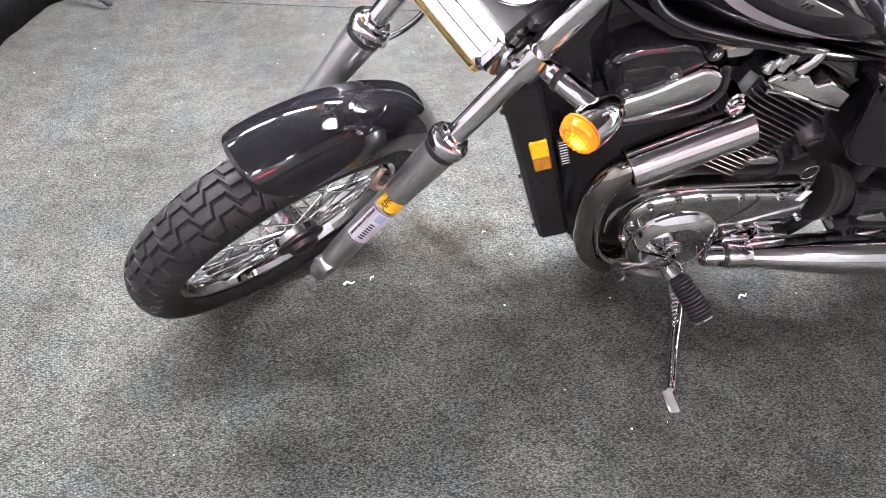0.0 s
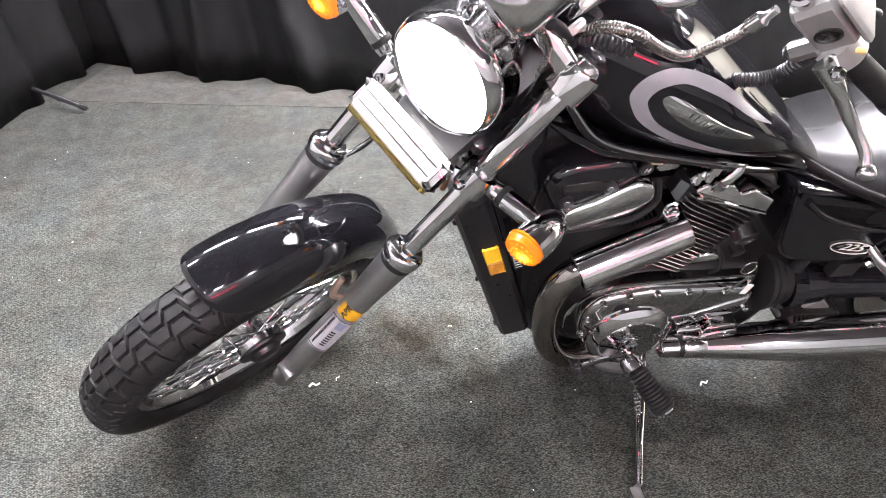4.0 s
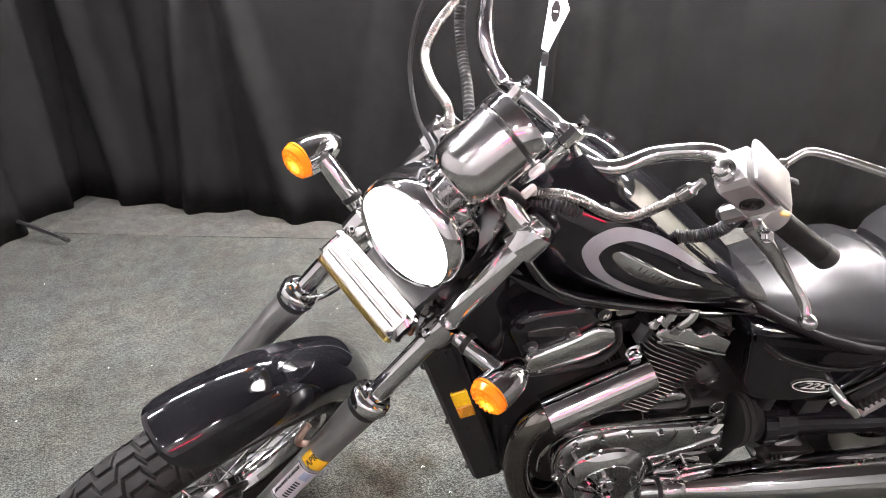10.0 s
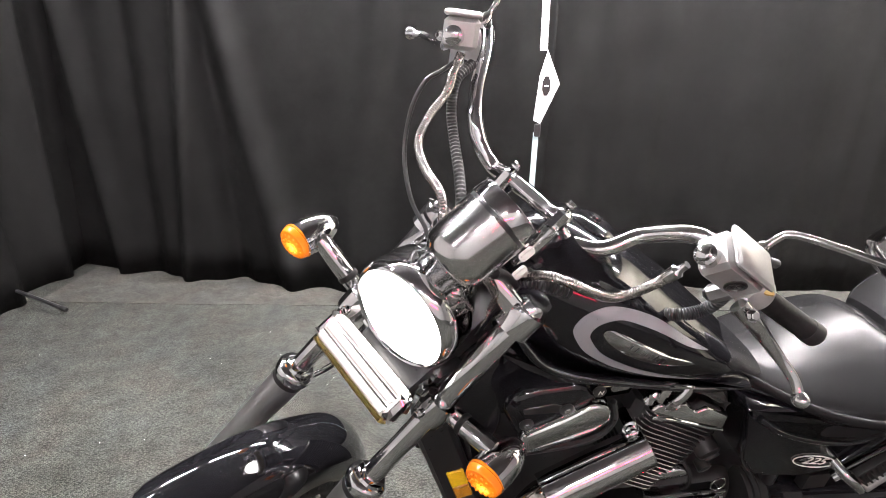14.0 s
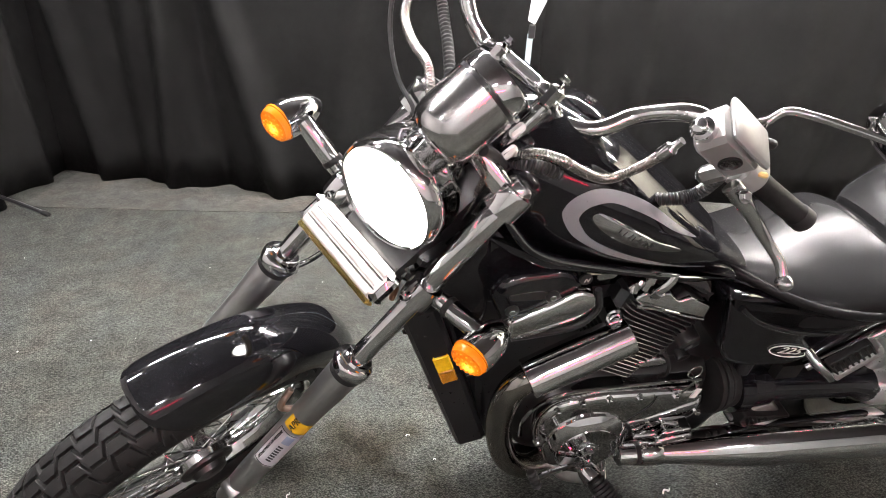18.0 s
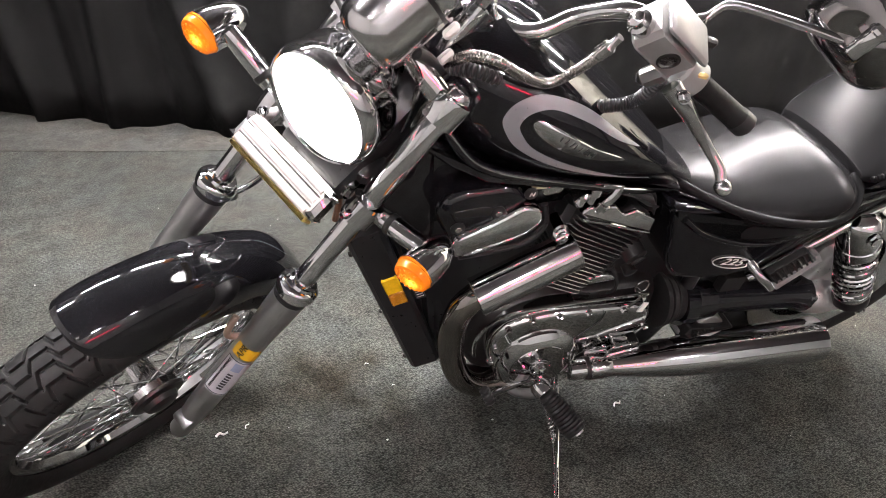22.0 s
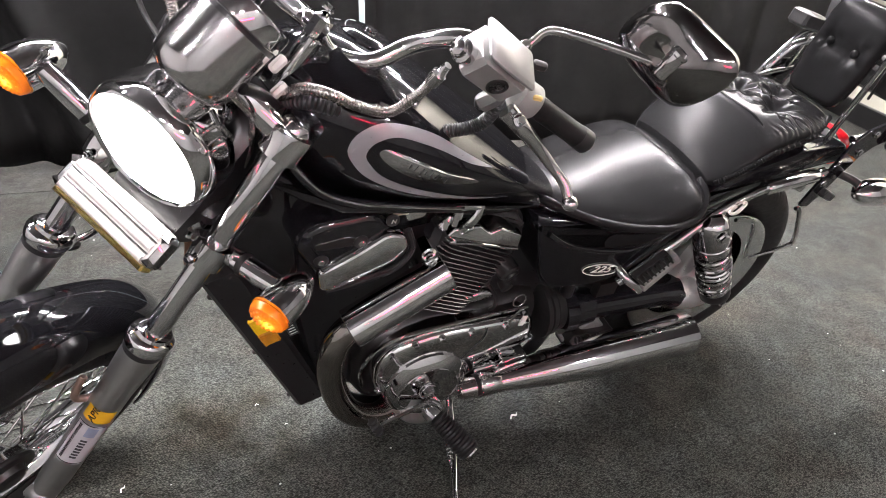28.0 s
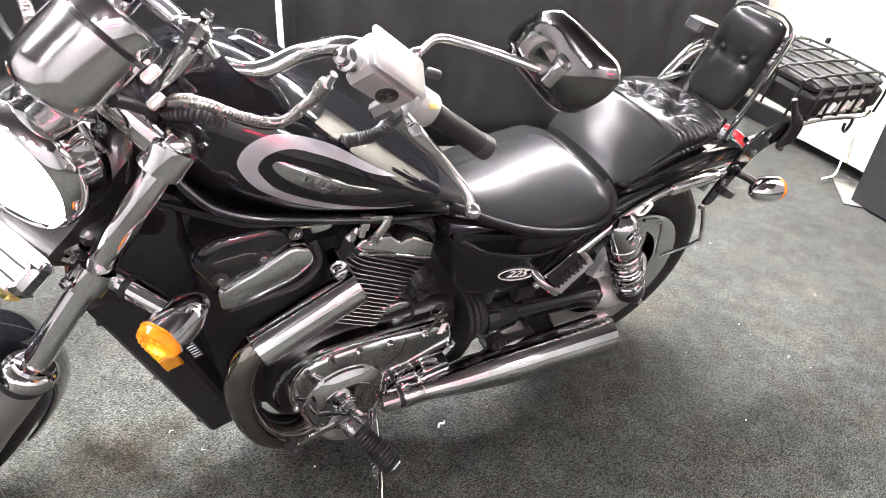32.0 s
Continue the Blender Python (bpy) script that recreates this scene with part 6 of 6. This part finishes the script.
# ---- things in the room ----
STRAP = surface("white_strap", (0.7, 0.72, 0.72), 0.6, vary=0.05)
TEAL = surface("pale_teal_strap", (0.4, 0.5, 0.5), 0.6, vary=0.08)
fx, fy = 0.410, 1.63
banner = thing("hanging_banner", "narrow white hanging banner strap with a kite-shaped tag", "banner", pose(fx, fy, 0, 0, 0, -10))
part("strap", block(Geo(), 0.034, 0.006, 1.45, Matrix.Translation((-0.022, 0, 1.93)) @ Matrix.Rotation(radians(-1.5), 4, "Y"), 0.002), STRAP, banner)
tag = part("tag", plate(Geo(), [(0.016, 1.21), (0.082, 1.065), (0.006, 0.885), (-0.026, 0.90), (-0.012, 1.10)], 0.004, -0.004, 0.001), STRAP, banner, "white kite-shaped tag")
part("emblem", plate(Geo(), [(0.020 + 0.019 * math.cos(math.pi * (k + 0.5) / 4), 1.055 + 0.045 * math.sin(math.pi * (k + 0.5) / 4)) for k in range(8)], -0.004, -0.008, 0.001), FRAME_BLACK, tag, "black octagon emblem")
part("emblem_bar", block(Geo(), 0.02, 0.002, 0.008, Matrix.Translation((0.020, -0.009, 1.055)), 0.0005), STRAP, tag)
part("buckle", block(Geo(), 0.03, 0.012, 0.06, Matrix.Translation((-0.004, 0, 0.855)), 0.004), PLASTIC, banner, "black plastic buckle")
part("lower_strap", block(Geo(), 0.026, 0.005, 0.84, Matrix.Translation((-0.010, 0, 0.425)), 0.002), TEAL, banner, "pale teal lower strap")

# a stand's thin leg that sticks out from under the bunched curtain
stand_leg = thing("floor_stand", "thin black metal stand leg lying out from under a curtain", "stand")
part("leg", tube(Geo(), [(-2.35, 1.98, 0.16), (-2.05, 1.86, 0.10), (-1.765, 1.73, 0.03)], 0.009, 8, 2), FRAME_BLACK, stand_leg)
part("foot_cap", lathe(Geo(), [(0.01, -0.02), (0.012, -0.015), (0.012, 0.01), (0.009, 0.014)], 10, aim((-1.765, 1.73, 0.03), (0.28, -0.12, -0.07))), RUBBER, stand_leg)
part("leg", tube(Geo(), [(-2.35, 1.98, 0.16), (-2.6, 1.84, 0.0)], 0.009, 8, 2), FRAME_BLACK, stand_leg)

# cargo case strapped on the luggage rack
L12 = bike.matrix_basis
cargo = thing("cargo_case", "flat black case on the rack under a bungee net", "case", L12 @ Matrix.Translation((1.235, 0, 0.803)))
part("case", block(Geo(), 0.32, 0.27, 0.055, Matrix.Translation((0, 0, 0.0285)), 0.008), RUBBER, cargo, "flat black case")
part("case_lid", block(Geo(), 0.30, 0.25, 0.02, Matrix.Translation((0, 0, 0.066)), 0.006), RUBBER, cargo)
for k in range(6):
    part("white_tab", block(Geo(), 0.018, 0.006, 0.03, Matrix.Translation((-0.085 + k * 0.03, -0.137, 0.02)) @ Matrix.Rotation(radians(20), 4, "Y"), 0.002), WHITE_PLASTIC, cargo, "white plastic tab")
net = thing("bungee_net", "black elastic bungee net with hooks over a case", "net", cargo.matrix_basis.copy())
for k in range(6):
    x = -0.15 + k * 0.06
    part("cord", tube(Geo(), [(x, -0.145, -0.005), (x, -0.139, 0.06), (x + 0.005, -0.11, 0.081), (x + 0.01, 0.11, 0.081), (x, 0.139, 0.06), (x, 0.145, -0.005)], 0.0032, 6, 3), RUBBER, net)
for y in (-0.10, -0.03, 0.04, 0.11):
    part("cord", tube(Geo(), [(-0.165, y, -0.01), (-0.163, y, 0.06), (-0.145, y, 0.084), (0.145, y, 0.084), (0.163, y, 0.06), (0.165, y, -0.01)], 0.0032, 6, 3), RUBBER, net)
for k in range(5):
    for y in (-0.10, -0.03, 0.04):
        part("knot", lathe(Geo(), [(0.003, -0.004), (0.006, 0), (0.003, 0.004)], 8, Matrix.Translation((-0.145 + k * 0.06, y, 0.084))), RUBBER, net)
for x0, y0, z0, x1, y1, z1 in ((0.86, 0.125, 0.79, 1.0, 0.125, 0.885), (0.90, 0.135, 0.80, 1.02, 0.13, 0.86)):
    part("rack_stay", tube(Geo(), [(x0, y0, z0), (x0 * 0.4 + x1 * 0.6, y0, z1), (x1 + 0.05, y1, z1 + 0.005)], 0.009, 10, 5, flat=0.6), CHROME_DULL, rack, "worn chrome rack stay")
wires = thing("cable_bundle", "bundle of black wires and straps hanging at the rack", "cable", L12.copy())
for k in range(4):
    part("wire", tube(Geo(), [(0.97 + 0.01 * k, -0.15, 0.87 - 0.01 * k), (1.0 + 0.012 * k, -0.163, 0.81), (0.985 + 0.015 * k, -0.166, 0.765), (1.02, -0.16, 0.745 + 0.01 * k)], 0.006 - 0.0008 * k, 7, 5), RUBBER, wires)

# camera-side clutter by the cream wall
CREAM = surface("cream_board", (0.64, 0.615, 0.49), 0.6, vary=0.04, scale=4)
board = tagged(part("cream_panel", block(Geo(), 0.02, 0.76, 1.35, SKEW @ pose(-0.005, -0.09, 0.735, 0, 3, 0), 0.004), CREAM), "plain cream panel leaning on the wall above a black base", "panel")
cab = thing("equipment_cabinet", "black equipment cabinet standing against the cream wall", "cabinet", SKEW @ Matrix.Translation((-0.13, -1.0, 0)))
part("body", block(Geo(), 0.34, 0.80, 0.95, Matrix.Translation((0, 0, 0.477)), 0.012), PLASTIC, cab)
part("top_board", block(Geo(), 0.37, 0.83, 0.03, Matrix.Translation((0, 0, 0.967)), 0.006), SKIRTING, cab)
plate_ = thing("stand_base", "flat dull steel stand base lying on the carpet", "stand base", pose(3.03, 0.24, 0.003, 0, 0, 35))
part("base_plate", block(Geo(), 0.40, 0.26, 0.008, Matrix.Translation((0, 0, 0.004)), 0.003), ALLOY, plate_)
part("cover_box", block(Geo(), 0.14, 0.12, 0.05, Matrix.Translation((0.05, -0.10, 0.033)), 0.01), WHITE_PLASTIC, plate_, "white plastic box")
cord = thing("power_cord", "white power cord running from the cream panel to the floor", "cord")
part("cord", tube(Geo(), [SKEW @ Vector(q) for q in ((-0.03, -0.18, 0.28), (-0.06, -0.2, 0.2), (-0.12, -0.26, 0.10), (-0.2, -0.34, 0.04), (-0.3, -0.38, 0.03))], 0.0055, 8, 8), WHITE_PLASTIC, cord)
cord2 = thing("wall_cable", "thin black cable running down the cream wall", "cord")
part("cable", tube(Geo(), [SKEW @ Vector(q) for q in ((0.042, 0.30, 2.0), (0.042, 0.26, 1.5), (0.042, 0.20, 1.05), (0.042, 0.28, 0.82), (0.042, 0.33, 0.70))], 0.005, 6, 6), RUBBER, cord2)
out_ = thing("wall_socket", "cream wall socket plate on the cream wall", "socket", SKEW @ Matrix.Translation((0.045, 0.36, 0.62)))
part("plate", block(Geo(), 0.012, 0.08, 0.12, None, 0.004), CREAM, out_)
part("socket_face", block(Geo(), 0.006, 0.035, 0.07, Matrix.Translation((-0.007, 0, 0)), 0.003), WALL, out_)
part("plug", block(Geo(), 0.03, 0.03, 0.035, Matrix.Translation((-0.022, 0.0, 0.015)), 0.006), RUBBER, out_, "black plug")

# lint and litter on the carpet
LINT = surface("white_lint", (0.75, 0.75, 0.72), 0.8)
for x, y, s, a in ((0.238, -0.103, 0.013, 20), (-0.706, 0.019, 0.013, 10), (-0.65, 0.033, 0.008, 60), (-0.351, 0.174, 0.005, 0), (-0.296, 0.083, 0.004, 0)):
    g = tube(Geo(), [(-s, 0, 0.003), (-s * 0.3, s * 0.35, 0.006), (s * 0.3, -s * 0.2, 0.006), (s, s * 0.2, 0.003)], s * 0.2, 6, 4, flat=0.5)
    ob = part("lint_scrap", g, LINT, None, "", pose(x, y, 0.001, 0, 0, a))
    tagged(ob, "small curled scrap of white lint on the carpet", "litter", "litter on the carpet")
random.seed(4)
g = Geo()
for k in range(90):
    x, y, s = random.uniform(-1.9, 1.8), random.uniform(-0.6, 1.5), random.uniform(0.001, 0.003)
    lathe(g, [(s * 0.6, 0.0), (s, s * 0.5), (s * 0.4, s)], 6, pose(x, y, 0.0005))
tagged(part("crumbs", g, LINT), "scattered pale crumbs on the carpet", "crumbs", kind="stuff")

# red lamp sign on the wall behind the camera, only met in reflections
REDGLOW, nt, p = nodes_of("red_sign_glow")
p.inputs["Base Color"].default_value = (0.3, 0.01, 0.02, 1)
p.inputs["Emission Color"].default_value, p.inputs["Emission Strength"].default_value = (1.0, 0.03, 0.09, 1), 22.0
sign = thing("led_sign", "long black sign with glowing red bars", "sign", pose(0.2, Y0_ + 0.03, 1.75))
part("housing", block(Geo(), 2.0, 0.05, 0.34, None, 0.01), FRAME_BLACK, sign)
for k in range(14):
    part("red_bar", block(Geo(), 0.09, 0.01, 0.2 if k % 3 else 0.12, Matrix.Translation((-0.9 + k * 0.138, 0.028, 0)), 0.003), REDGLOW, sign)
